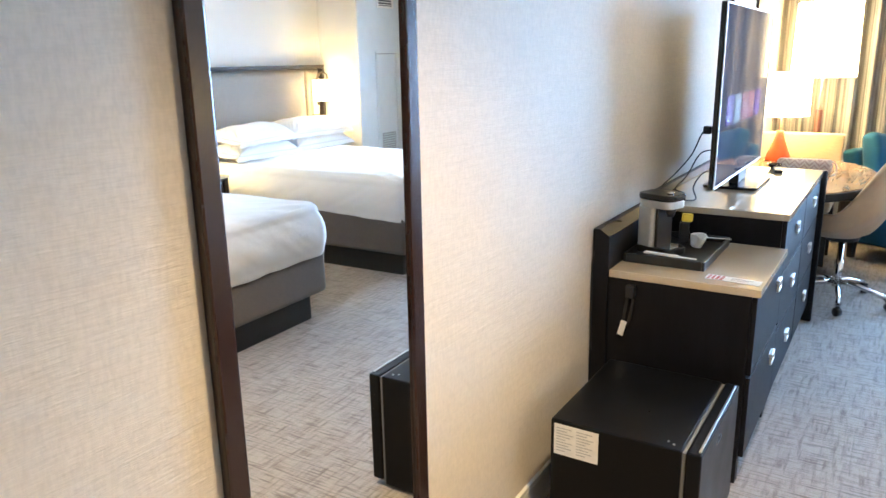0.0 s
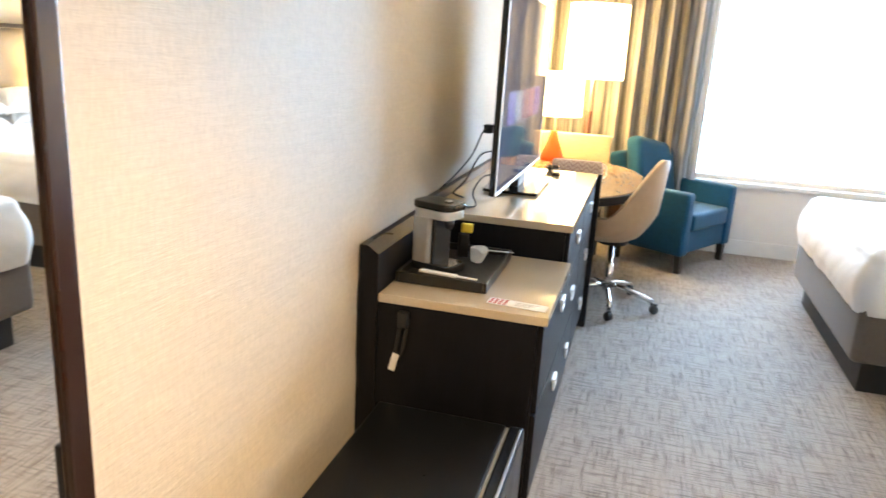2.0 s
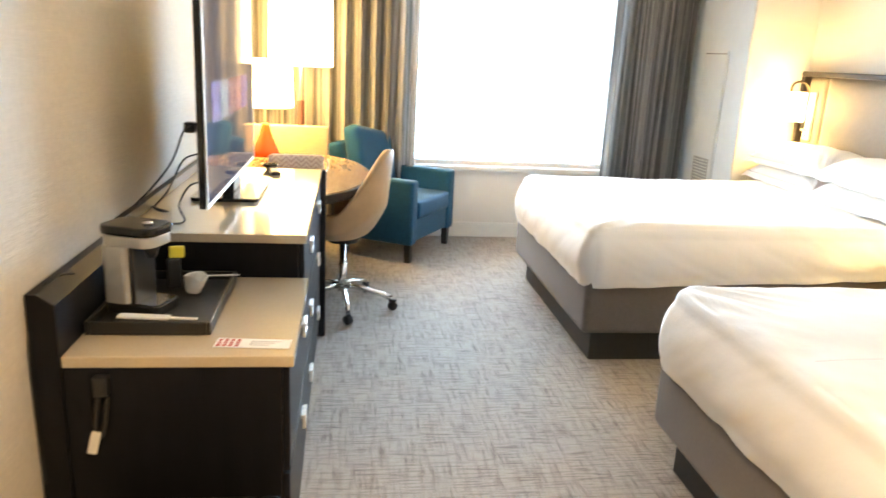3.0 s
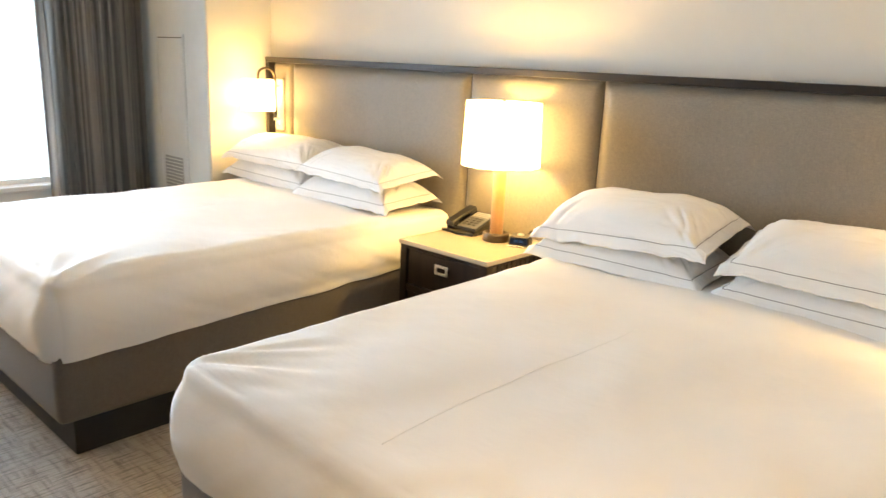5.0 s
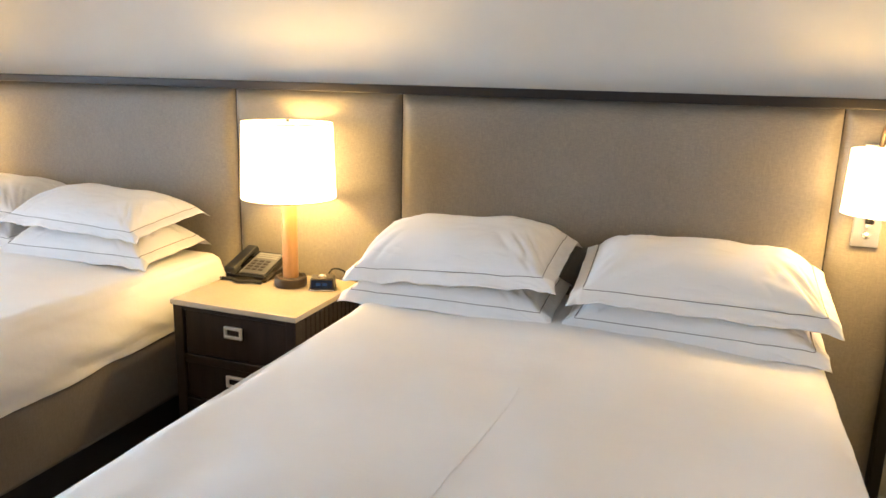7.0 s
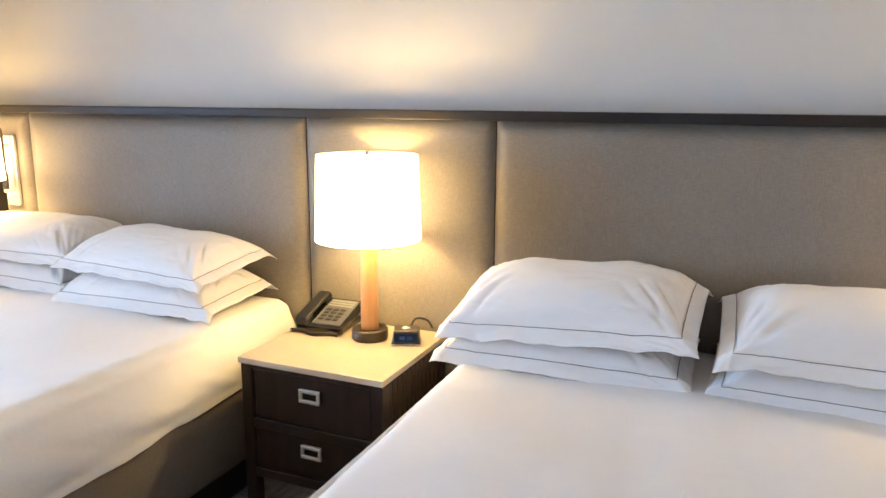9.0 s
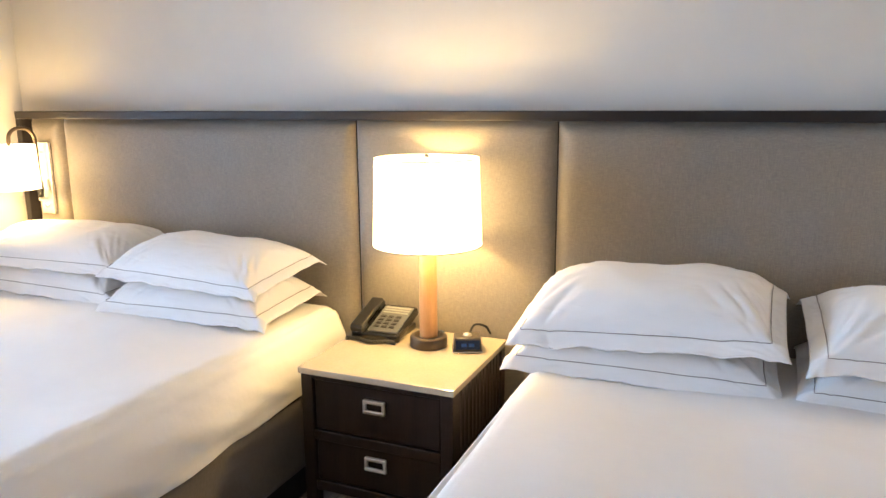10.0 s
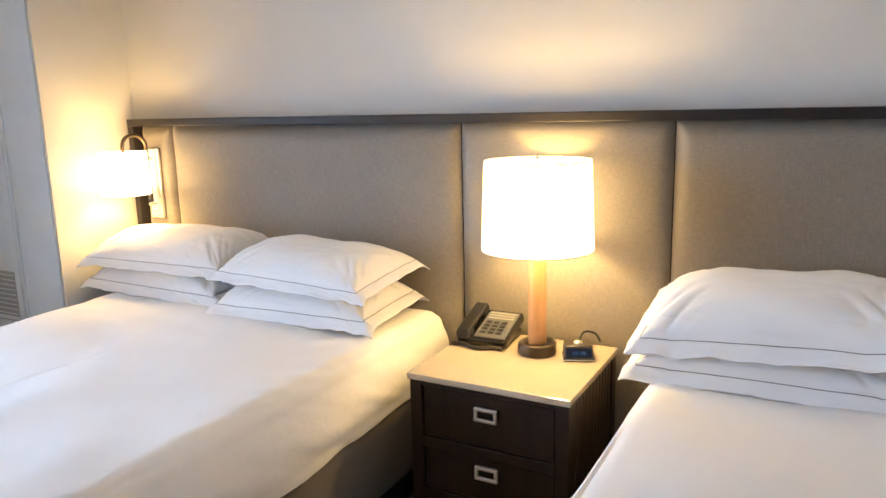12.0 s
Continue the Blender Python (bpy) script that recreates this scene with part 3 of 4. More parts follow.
# ---- pillows ----
def pillow_shape(u, v, side, lx, ly, thick, flange, seed, flat):
    """u across the depth, v along the length, both -1..1; the body swells inside a soft hanging flange."""
    x, y = u * lx / 2, v * ly / 2
    ix, iy = (lx / 2 - flange), (ly / 2 - flange)
    a, b = min(1, abs(x) / ix), min(1, abs(y) / iy)
    ex, ey = max(0.0, abs(x) - ix) / flange, max(0.0, abs(y) - iy) / flange
    body = max(0.0, (1 - a ** 2.6)) ** 0.62 * max(0.0, (1 - b ** 7.0)) ** 0.55 * (1 - 0.10 * b * b)
    gather = 0.3 + abs(v) ** 2
    wr = 0.010 * fuzz((x * 5 + y * 3, y * 6, 0), 1.0, seed) + 0.010 * fuzz((x * 11, y * 15 + x * 10, 0), 1.0, seed + 1) * gather + 0.005 * fuzz((x * 34 + y * 10, y * 26, 0), 1.0, seed + 2) * gather
    out = min(1.0, math.hypot(ex, ey))
    # the border hangs almost straight down along the front, and lies out flatter at the ends
    drop = 0.046 * ex ** 0.85 + 0.026 * ey ** 1.2 - 0.020 * min(ex, ey)
    x -= math.copysign(flange * 0.60 * ex, x)
    y -= math.copysign(flange * 0.22 * ey, y)
    x *= 1 - 0.040 * (1 - abs(v) ** 4)
    y *= 1 - 0.030 * (1 - abs(u) ** 4)
    ripple = (0.012 * fuzz((y * 11, x * 3, 5), 1.0, seed + 2) + 0.007 * fuzz((x * 15, y * 22, 3), 1.0, seed + 3)) * out
    flute = 0.007 * fuzz((y * 16, ey * 2, 9), 1.0, seed + 5) * ex
    if side > 0:
        # pinched folds that run in from the corners
        cu, cv = (1 - abs(u)) * lx / 2, (1 - abs(v)) * ly / 2
        ang = math.atan2(cu + 0.02, cv + 0.02)
        n = fuzz((ang * 5.5 + 0.6 * math.copysign(1, u * v), 3 * (cu + cv), math.copysign(2, v) + math.copysign(5, u)), 1.0, seed + 4)
        pinch = 0.020 * (max(0.0, 1 - 3.2 * abs(n)) ** 2) * math.exp(-((math.hypot(cu, cv) - 0.14) / 0.09) ** 2)
        z = thick * body + wr * (0.15 + body) - pinch * (0.2 + body)
    else:
        z = -thick * flat * body - 0.0035
    return Vector((x + math.copysign(flute, x) * (1 if ex > 0 else 0), y, z - drop + ripple))


def pillow(name_seed, lx=0.50, ly=0.80, thick=0.105, flange=0.058, flat=0.35):
    nu, nv = 76, 108
    rings = []
    bm = bmesh.new()
    sp = lambda s: math.copysign(abs(s) ** 0.8, s)
    for side in (1, -1):
        rings.append([[bm.verts.new(pillow_shape(sp(2 * i / nu - 1), sp(2 * j / nv - 1), side, lx, ly, thick, flange, name_seed, flat)) for j in range(nv + 1)] for i in range(nu + 1)])
    for vs in rings:
        for i in range(nu):
            for j in range(nv):
                bm.faces.new((vs[i][j], vs[i + 1][j], vs[i + 1][j + 1], vs[i][j + 1]))
    t, b = rings
    border = [(i, 0) for i in range(nu)] + [(nu, j) for j in range(nv)] + [(i, nv) for i in range(nu, 0, -1)] + [(0, j) for j in range(nv, 0, -1)]
    for p, q in zip(border, border[1:] + border[:1]):
        bm.faces.new((t[p[0]][p[1]], t[q[0]][q[1]], b[q[0]][q[1]], b[p[0]][p[1]]))
    # stitched line along the inner edge of the flange, lying on the cloth
    fu, fv = 1 - 2 * flange * 0.88 / lx, 1 - 2 * flange * 0.88 / ly
    path = [(-fu, -fv + 2 * fv * k / 90) for k in range(90)] + [(-fu + 2 * fu * k / 56, fv) for k in range(56)] + [(fu, fv - 2 * fv * k / 90) for k in range(90)] + [(fu - 2 * fu * k / 56, -fv) for k in range(57)]
    at = lambda u, v: pillow_shape(u, v, 1, lx, ly, thick, flange, name_seed, flat)
    line = []
    for u, v in path:
        p = at(u, v)
        nrm = (at(u + 0.01, v) - at(u - 0.01, v)).cross(at(u, v + 0.01) - at(u, v - 0.01)).normalized()
        line.append(p + nrm * math.copysign(0.0016, nrm.z))
    return bm, add_tube(bmesh.new(), line, 0.0012, 5)


PILLOWS = []
for k in range(4):
    pm, st = pillow(11 + 5 * k, thick=(0.100, 0.112, 0.096, 0.105)[k])
    th = thing("pillow", (0, 0, -5), "plump white oxford pillow with a thin stitched border", "pillow", "pillows on the beds")
    part("pillow_case", pm, M_CASE, th, smooth=True)
    part("stitched_border", st, M_STITCH, th, "thin taupe stitched line")
    PILLOWS.append(th)
placed = []
# centre of the stack along the wall, width factor, front edge, lean of the upper pillow, spin of both,
# plumpness of the upper pillow, its pitch, heights of the lower and the upper one
STACKS = [
    (2.878, 1.015, 2.648, -4.0, 1.0, 1.0, -10, 0.790, 0.916),
    (2.055, 1.035, 2.643, 0.5, -1.5, 1.0, -10, 0.790, 0.916),
    (4.513, 0.98, 2.615, 1.2, 2.5, 0.76, -6.5, 0.803, 0.932),
    (5.345, 1.13, 2.700, -0.5, -1.5, 0.86, -8, 0.796, 0.922),
]
for n, (y, wide, front, lean, spin, plump, pitch, z_low, z_high) in enumerate(STACKS):
    low, high = (2, 1) if n % 2 == 0 else (0, 3)
    placed.append((low, pose(front + 0.214, y + 0.012, z_low, 0, -3, spin) @ Matrix.Diagonal((1, wide, 1, 1))))
    placed.append((high, pose(front + 0.210, y, z_high, lean, pitch, -spin) @ Matrix.Diagonal((1, wide, plump, 1))))
used = set()
for k, m in placed:
    if k in used:
        copy_thing(PILLOWS[k], m)
    else:
        PILLOWS[k].matrix_basis = m
        used.add(k)


# ---- bail pull used on the drawers ----
def square_pull(parent, m, w=0.078, h=0.046):
    """A square frame pull whose face looks along local -x."""
    bm = bmesh.new()
    t = 0.011
    for y0, y1, z0, z1 in ((-w / 2, w / 2, -h / 2, -h / 2 + t), (-w / 2, w / 2, h / 2 - t, h / 2), (-w / 2, -w / 2 + t, -h / 2 + t, h / 2 - t), (w / 2 - t, w / 2, -h / 2 + t, h / 2 - t)):
        add_box(bm, -0.014, -0.004, y0, y1, z0, z1, 0.0015, 1)
    add_box(bm, -0.004, 0.0005, -w / 2 + 0.004, w / 2 - 0.004, h / 2 - 0.012, h / 2 - 0.002)
    bmesh.ops.transform(bm, matrix=m, verts=bm.verts[:])
    return part("handle", bm, M_NICKEL, parent, "square satin nickel pull")


def drawer_front(parent, x, y0, y1, z0, z1, out):
    """A plain drawer front at x, facing out (-1 or 1 along x)."""
    bm = box(min(x, x + out * 0.018), max(x, x + out * 0.018), y0, y1, z0, z1, 0.002)
    return part("drawer", bm, M_ESP, parent)


# ---- nightstand ----
NX0, NX1, NY0, NY1, NZ = 2.542, 3.045, 3.392, 3.93, 0.682
ns = thing("nightstand", (0, 0, 0), "dark wood nightstand with two drawers and a beige top", "nightstand")
part("body", box(NX0 + 0.022, NX1, NY0 + 0.012, NY1 - 0.012, 0.25, NZ - 0.024, 0.003), M_NIGHT, ns)
part("top", box(NX0 - 0.008, NX1 + 0.005, NY0 - 0.006, NY1 + 0.006, NZ - 0.022, NZ, 0.004), M_TOP, ns, "beige stone-look top")
for x0 in (NX0, NX1 - 0.042):
    for y0 in (NY0, NY1 - 0.042):
        part("leg", box(x0, x0 + 0.042, y0, y0 + 0.042, 0, NZ - 0.0225, 0.003), M_NIGHT, ns)
for z0, z1 in ((0.642, NZ - 0.0225), (0.432, 0.466), (0.25, 0.284)):
    part("rail", box(NX0 + 0.002, NX0 + 0.022, NY0 + 0.0425, NY1 - 0.0425, z0, z1, 0.002, 1), M_NIGHT, ns)
for y in (NY0 + 0.004, NY1 - 0.012):
    for k in range(12):
        x = NX0 + 0.046 + 0.0343 * k
        part("side_slat", box(x, x + 0.030, y, y + 0.008, 0.262, NZ - 0.030, 0.003, 1), M_NIGHT, ns)
for z0, z1, hz in ((0.468, 0.640, 0.580), (0.286, 0.430, 0.383)):
    d = part("drawer", box(NX0 + 0.010, NX0 + 0.0218, NY0 + 0.046, NY1 - 0.046, z0, z1, 0.003, 1), M_NIGHT, ns)
    square_pull(d, pose(NX0 + 0.0095, (NY0 + NY1) / 2, hz, 0, 0, 0))


# ---- bedside lamp ----
def drum_shade(r0, r1, z0, z1):
    """An open drum: outer and inner skin, rolled rims."""
    return lathe([(r0, z0), (r1, z1), (r1 - 0.004, z1), (r0 - 0.004, z0)], 64, close=True)


lamp = thing("bedside_lamp", (2.888, 3.624, NZ), "lit bedside lamp with a white drum shade and maple stem", "lamp")
part("base", lathe([(0, 0), (0.064, 0), (0.066, 0.004), (0.066, 0.034), (0.062, 0.039), (0.050, 0.040), (0.048, 0.034), (0, 0.034)], 48), M_BRONZE, lamp, "round dark bronze base with sockets", True)
for a in (215, 325):
    part("socket", box(-0.012, 0.012, -0.006, 0.006, 0.0405, 0.0425, 0.001, 1, pose(0.056 * math.cos(radians(a)), 0.056 * math.sin(radians(a)), 0, 0, 0, a + 90)), M_BLACK, lamp)
part("stem", lathe([(0, 0.034), (0.031, 0.034), (0.0315, 0.04), (0.0305, 0.37), (0.028, 0.376), (0, 0.376)], 40), M_STEM, lamp, "honey maple stem", True)
part("shade", drum_shade(0.187, 0.176, 0.362, 0.660), M_SHADE, lamp, "glowing white linen drum shade", True)
for z, r in ((0.364, 0.1872), (0.658, 0.1762)):
    part("shade_rim", lathe([(r, z - 0.002), (r + 0.0010, z), (r, z + 0.002), (r - 0.006, z)], 64, close=True), M_RIM, lamp, smooth=True)
bm = tube([(0, 0, 0.376), (0, 0, 0.42)], 0.012, 10, 0)
part("lamp_holder", bm, M_STEEL, lamp)
bm = tube([(0, 0.02, 0.41), (0, 0.055, 0.48), (0, 0.045, 0.575), (0, 0, 0.645), (0, -0.045, 0.575), (0, -0.055, 0.48), (0, -0.02, 0.41)], 0.0022, 6)
add_tube(bm, [(-0.172, 0, 0.648), (0.172, 0, 0.648)], 0.002, 6)
part("harp", bm, M_STEEL, lamp)
part("finial", lathe([(0, 0.646), (0.006, 0.648), (0.011, 0.660), (0.007, 0.671), (0, 0.673)], 16), M_STEEL, lamp, smooth=True)
bulb_lamp("bedside_bulb", (2.888, 3.624, NZ + 0.505), 37.0, 0.03)

# ---- telephone ----
ph = thing("telephone", pose(2.945, 3.828, NZ, 0, 0, -88), "black desk telephone with a silver keypad on the nightstand", "telephone")
TILT = pose(0, 0, 0.026, 17, 0, 0)
bm = box(-0.095, 0.095, -0.09, 0.11, -0.004, 0.030, 0.012, 3, TILT)
part("body", bm, M_GLOSSBLACK, ph, smooth=False)
part("foot", box(-0.085, 0.085, -0.085, 0.10, 0.0, 0.024, 0.006), M_BLACK, ph)
hs = bmesh.new()
add_box(hs, -0.092, -0.042, -0.088, 0.108, 0.040, 0.058, 0.008, 3, TILT)
add_box(hs, -0.094, -0.040, -0.090, -0.040, 0.028, 0.050, 0.008, 3, TILT)
add_box(hs, -0.094, -0.040, 0.060, 0.110, 0.028, 0.050, 0.008, 3, TILT)
part("handset", hs, M_BLACK, ph)
face = part("keypad", box(-0.030, 0.086, -0.075, 0.095, 0.0302, 0.033, 0.003, 1, TILT), M_FACEPL, ph, "silver grey faceplate")
for i in range(3):
    for j in range(4):
        part("key", box(-0.018 + 0.030 * i, 0.004 + 0.030 * i, -0.052 + 0.022 * j, -0.038 + 0.022 * j, 0.0332, 0.037, 0.002, 1, TILT), M_BLACK, face)
for j in range(3):
    part("label_strip", box(-0.022, 0.078, 0.045 + 0.016 * j, 0.054 + 0.016 * j, 0.0332, 0.0345, m=TILT), M_KEY, face)
cord = [(-0.10 + 0.19 * t, -0.115 + 0.012 * math.sin(9 * t) + 0.006 * math.cos(2 * math.pi * 34 * t), 0.009 + 0.006 * math.sin(2 * math.pi * 34 * t)) for t in [k / 270 for k in range(271)]]
part("coiled_cord", add_tube(bmesh.new(), cord, 0.0022, 5), M_RUBBER, ph)

# ---- alarm clock ----
ck = thing("alarm_clock", pose(2.893, 3.480, NZ, 0, 0, -67), "small black alarm clock with a blue display on the nightstand", "clock")
bm = box(-0.050, 0.050, -0.042, 0.042, 0.006, 0.052, 0.007, 3)
for v in bm.verts:
    k = (v.co.z - 0.006) / 0.046
    v.co.x *= 1 - 0.10 * k
    if v.co.y < 0:
        v.co.y += 0.012 * k
part("body", bm, M_CLOCK, ck)
part("foot", box(-0.044, 0.044, -0.036, 0.036, 0.0, 0.0058), M_BLACK, ck)
part("display", box(-0.041, 0.041, -0.001, 0.001, -0.015, 0.016, 0, 1, pose(0, -0.0372, 0.0285, -14.6, 0, 0)), M_DISPLAY, ck, "dark blue display")
digits = bmesh.new()
for x0, x1 in ((-0.022, -0.003), (0.003, 0.022)):
    add_box(digits, x0, x1, -0.0018, -0.0011, -0.006, 0.006, m=pose(0, -0.0372, 0.0285, -14.6, 0, 0))
part("digit_bars", digits, M_DIGIT, ck, "dim blue glowing digits")
part("trim", box(-0.052, 0.052, -0.0445, 0.040, 0.0035, 0.0075, 0.0015, 1), M_CHROME, ck)
part("snooze_button", lathe([(0, 0.052), (0.016, 0.052), (0.014, 0.058), (0, 0.060)], 20), M_STEEL, ck, smooth=True)
part("power_cord", tube([(0.0, 0.03, 0.02), (0.01, 0.08, 0.03), (0.03, 0.12, 0.052), (0.07, 0.14, 0.040), (0.09, 0.15, 0.008)], 0.004, 8), M_RUBBER, ck)


# ---- sconces ----
def sconce(y):
    s = thing("wall_sconce", (3.068, y, 1.188), "lit wall sconce with a small white shade on the headboard", "lamp", "sconces on the headboard")
    part("back_plate", box(-0.016, 0.0, -0.040, 0.040, -0.167, 0.165, 0.003), M_NICKEL, s, "brushed nickel back plate")
    part("arm", tube([(-0.045, 0, -0.075), (-0.045, 0, 0.05), (-0.045, 0, 0.165), (-0.052, 0, 0.200), (-0.080, 0, 0.227), (-0.115, 0, 0.233), (-0.150, 0, 0.225), (-0.172, 0, 0.200), (-0.176, 0, 0.15)], 0.0085, 12), M_BRONZE, s, "dark bronze hooked arm", True)
    part("sleeve", lathe([(0, -0.085), (0.013, -0.085), (0.013, -0.012), (0, -0.012)], 20, (-0.045, 0)), M_BLACK, s, smooth=True)
    for z in (-0.095, 0.12):
        part("bracket", box(-0.056, -0.0165, -0.007, 0.007, z - 0.007, z + 0.007, 0.002, 1), M_NICKEL, s)
    part("switch", lathe([(0, 0), (0.013, 0), (0.013, 0.004), (0.008, 0.009), (0, 0.010)], 20), M_CHROME, s, smooth=True).matrix_basis = pose(-0.0165, 0, -0.128, 0, -90, 0)
    part("shade", drum_shade(0.108, 0.102, -0.034, 0.160), M_SCONCE, s, "glowing white drum shade", True).location = (-0.176, 0, 0)
    part("spider", tube([(-0.176, -0.102, 0.150), (-0.176, 0.102, 0.150)], 0.002, 6, 0), M_STEEL, s)
    bulb_lamp("sconce_bulb", (3.068 - 0.176, y, 1.235), 17.0, 0.025)
    return s


sconce(5.65)
sconce(1.565)

# ---- small fridge ----
FX0, FX1, FY0, FY1, FZ = -0.754, -0.300, 1.838, 2.372, 0.448
fr = thing("mini_fridge", (0, 0, 0), "small black refrigerator standing beside the dark cabinet", "fridge")
part("body", box(FX0, FX1 - 0.055, FY0, FY1, 0.015, FZ, 0.006), M_FRIDGE, fr)
part("door", box(FX1 - 0.045, FX1, FY0, FY1, 0.03, FZ, 0.007), M_FRIDGE, fr, "black fridge door")
part("door_gasket", box(FX1 - 0.0545, FX1 - 0.0455, FY0 + 0.006, FY1 - 0.006, 0.03, FZ - 0.006), M_GREYPL, fr)
# bright strip stands in for the window reflected along the door edge
part("trim", box(FX1 - 0.014, FX1 - 0.006, FY0 + 0.02, FY1 - 0.02, FZ + 0.0002, FZ + 0.003, 0.001, 1), M_STEEL, fr, "bright strip for the window reflection along the door edge")
sticker = part("sticker", box(FX0 + 0.012, FX0 + 0.155, FY0 - 0.0015, FY0 - 0.0002, FZ - 0.115, FZ - 0.012), M_PAPER, fr, "white rating label with grey print")
for i in range(9):
    w = (0.05, 0.035, 0.055, 0.045, 0.03, 0.052, 0.04, 0.05, 0.03)[i]
    part("print_line", box(FX0 + 0.020, FX0 + 0.020 + w, FY0 - 0.0023, FY0 - 0.0016, FZ - 0.026 - 0.0095 * i, FZ - 0.023 - 0.0095 * i), M_INK, sticker)
    part("print_line", box(FX0 + 0.085, FX0 + 0.085 + w, FY0 - 0.0023, FY0 - 0.0016, FZ - 0.026 - 0.0095 * i, FZ - 0.023 - 0.0095 * i), M_INK, sticker)
for x in (0.0, 0.018):
    part("hinge_screw", lathe([(0, 0), (0.004, 0), (0.003, 0.002), (0, 0.0025)], 10, (FX1 - 0.085 - x, FY0 + 0.03 + x * 0.6)), M_STEEL, fr).location.z = FZ
for y in (FY0 + 0.04, FY1 - 0.04):
    for x in (FX0 + 0.04, FX1 - 0.08):
        part("foot", lathe([(0, 0), (0.015, 0), (0.015, 0.015), (0, 0.015)], 14, (x, y)), M_BLACK, fr)

# ---- low coffee cabinet ----
CX0, CX1, CY0, CY1, CZ = -0.842, -0.284, 2.492, 3.125, 0.753
cab = thing("coffee_cabinet", (0, 0, 0), "low dark wood cabinet with a beige top for the coffee maker", "cabinet")
part("body", box(CX0 + 0.02, CX1 - 0.022, CY0 + 0.004, CY1, 0.10, CZ - 0.03, 0.003), M_ESP, cab)
part("top", box(CX0 + 0.03, CX1 + 0.008, CY0 - 0.004, CY1, CZ - 0.029, CZ, 0.004), M_TOP, cab, "beige stone-look top")
bm = slab([(CX0 - 0.035, 0.02), (CX0 + 0.028, 0.02), (CX0 + 0.028, 0.88), (CX0 - 0.010, 0.905), (CX0 - 0.035, 0.905)], -CY1 + 0.001, -CY0 + 0.006)
bmesh.ops.transform(bm, matrix=pose(0, 0, 0, 90, 0, 0), verts=bm.verts[:])
part("back_board", bm, M_ESP, cab, "dark upright back board")
part("toe_kick", box(CX0 + 0.06, CX1 - 0.07, CY0 + 0.03, CY1 - 0.02, 0, 0.0995), M_BLACK, cab)
for y0, y1 in ((CY0 + 0.004, CY0 + 0.045), (CY1 - 0.042, CY1 - 0.001)):
    part("leg", box(CX1 - 0.065, CX1 - 0.0225, y0, y1, 0, 0.0995, 0.003), M_ESP, cab)
for z0, z1, hz in ((0.43, 0.735, 0.64), (0.11, 0.42, 0.33)):
    d = drawer_front(cab, CX1 - 0.0215, CY0 + 0.012, CY1 - 0.008, z0, z1, 1)
    square_pull(d, pose(CX1 - 0.003, 2.98, hz, 0, 0, 180))

# tray with coffee maker
TZ = CZ
tray = thing("serving_tray", (0, 0, 0), "black rectangular serving tray on the coffee cabinet", "tray")
part("tray_base", box(-0.790, -0.507, 2.632, 3.06, TZ + 0.001, TZ + 0.012, 0.003), M_BLACK, tray)
for b in ((-0.802, -0.791, 2.620, 3.072), (-0.506, -0.495, 2.620, 3.072), (-0.7905, -0.5065, 2.620, 2.631), (-0.7905, -0.5065, 3.061, 3.072)):
    part("rim", box(*b, TZ + 0.001, TZ + 0.036, 0.003), M_BLACK, tray)

cm = thing("coffee_maker", pose(-0.720, 2.80, TZ + 0.012, 0, 0, -20), "silver and black single-cup coffee maker on the tray", "coffee maker")


def rounded(x0, x1, y0, y1, r, n=6):
    out = []
    for cx, cy, a0 in ((x1 - r, y1 - r, 0), (x0 + r, y1 - r, 90), (x0 + r, y0 + r, 180), (x1 - r, y0 + r, 270)):
        out += [(cx + r * math.cos(radians(a0 + 90 * k / n)), cy + r * math.sin(radians(a0 + 90 * k / n))) for k in range(n + 1)]
    return out


part("base", slab(rounded(-0.065, 0.095, -0.06, 0.06, 0.02), 0.0, 0.026, 0.003), M_BLACK, cm)
part("column", slab(rounded(-0.065, 0.014, -0.058, 0.058, 0.018), 0.0265, 0.185, 0.002), M_SILVER, cm, "silver water column")
part("column_front", slab(rounded(0.0145, 0.028, -0.050, 0.050, 0.006), 0.0265, 0.185), M_BLACK, cm)
part("head", slab(rounded(-0.068, 0.085, -0.060, 0.060, 0.035), 0.1855, 0.214, 0.003), M_STEEL, cm, "brushed steel brew head")
part("lid", slab(rounded(-0.074, 0.090, -0.065, 0.065, 0.040), 0.2145, 0.240, 0.008), M_GLOSSBLACK, cm, "gloss black lid", False)
part("lid_button", lathe([(0, 0.240), (0.014, 0.240), (0.012, 0.246), (0, 0.248)], 18, (0.045, 0.0)), M_CHROME, cm, smooth=True)
part("spout", lathe([(0, 0.150), (0.013, 0.150), (0.024, 0.1853), (0, 0.1853)], 20, (0.050, 0)), M_BLACK, cm, smooth=True)
part("drip_plate", slab(rounded(0.022, 0.09, -0.05, 0.05, 0.012), 0.0262, 0.0295), M_CHROME, cm)

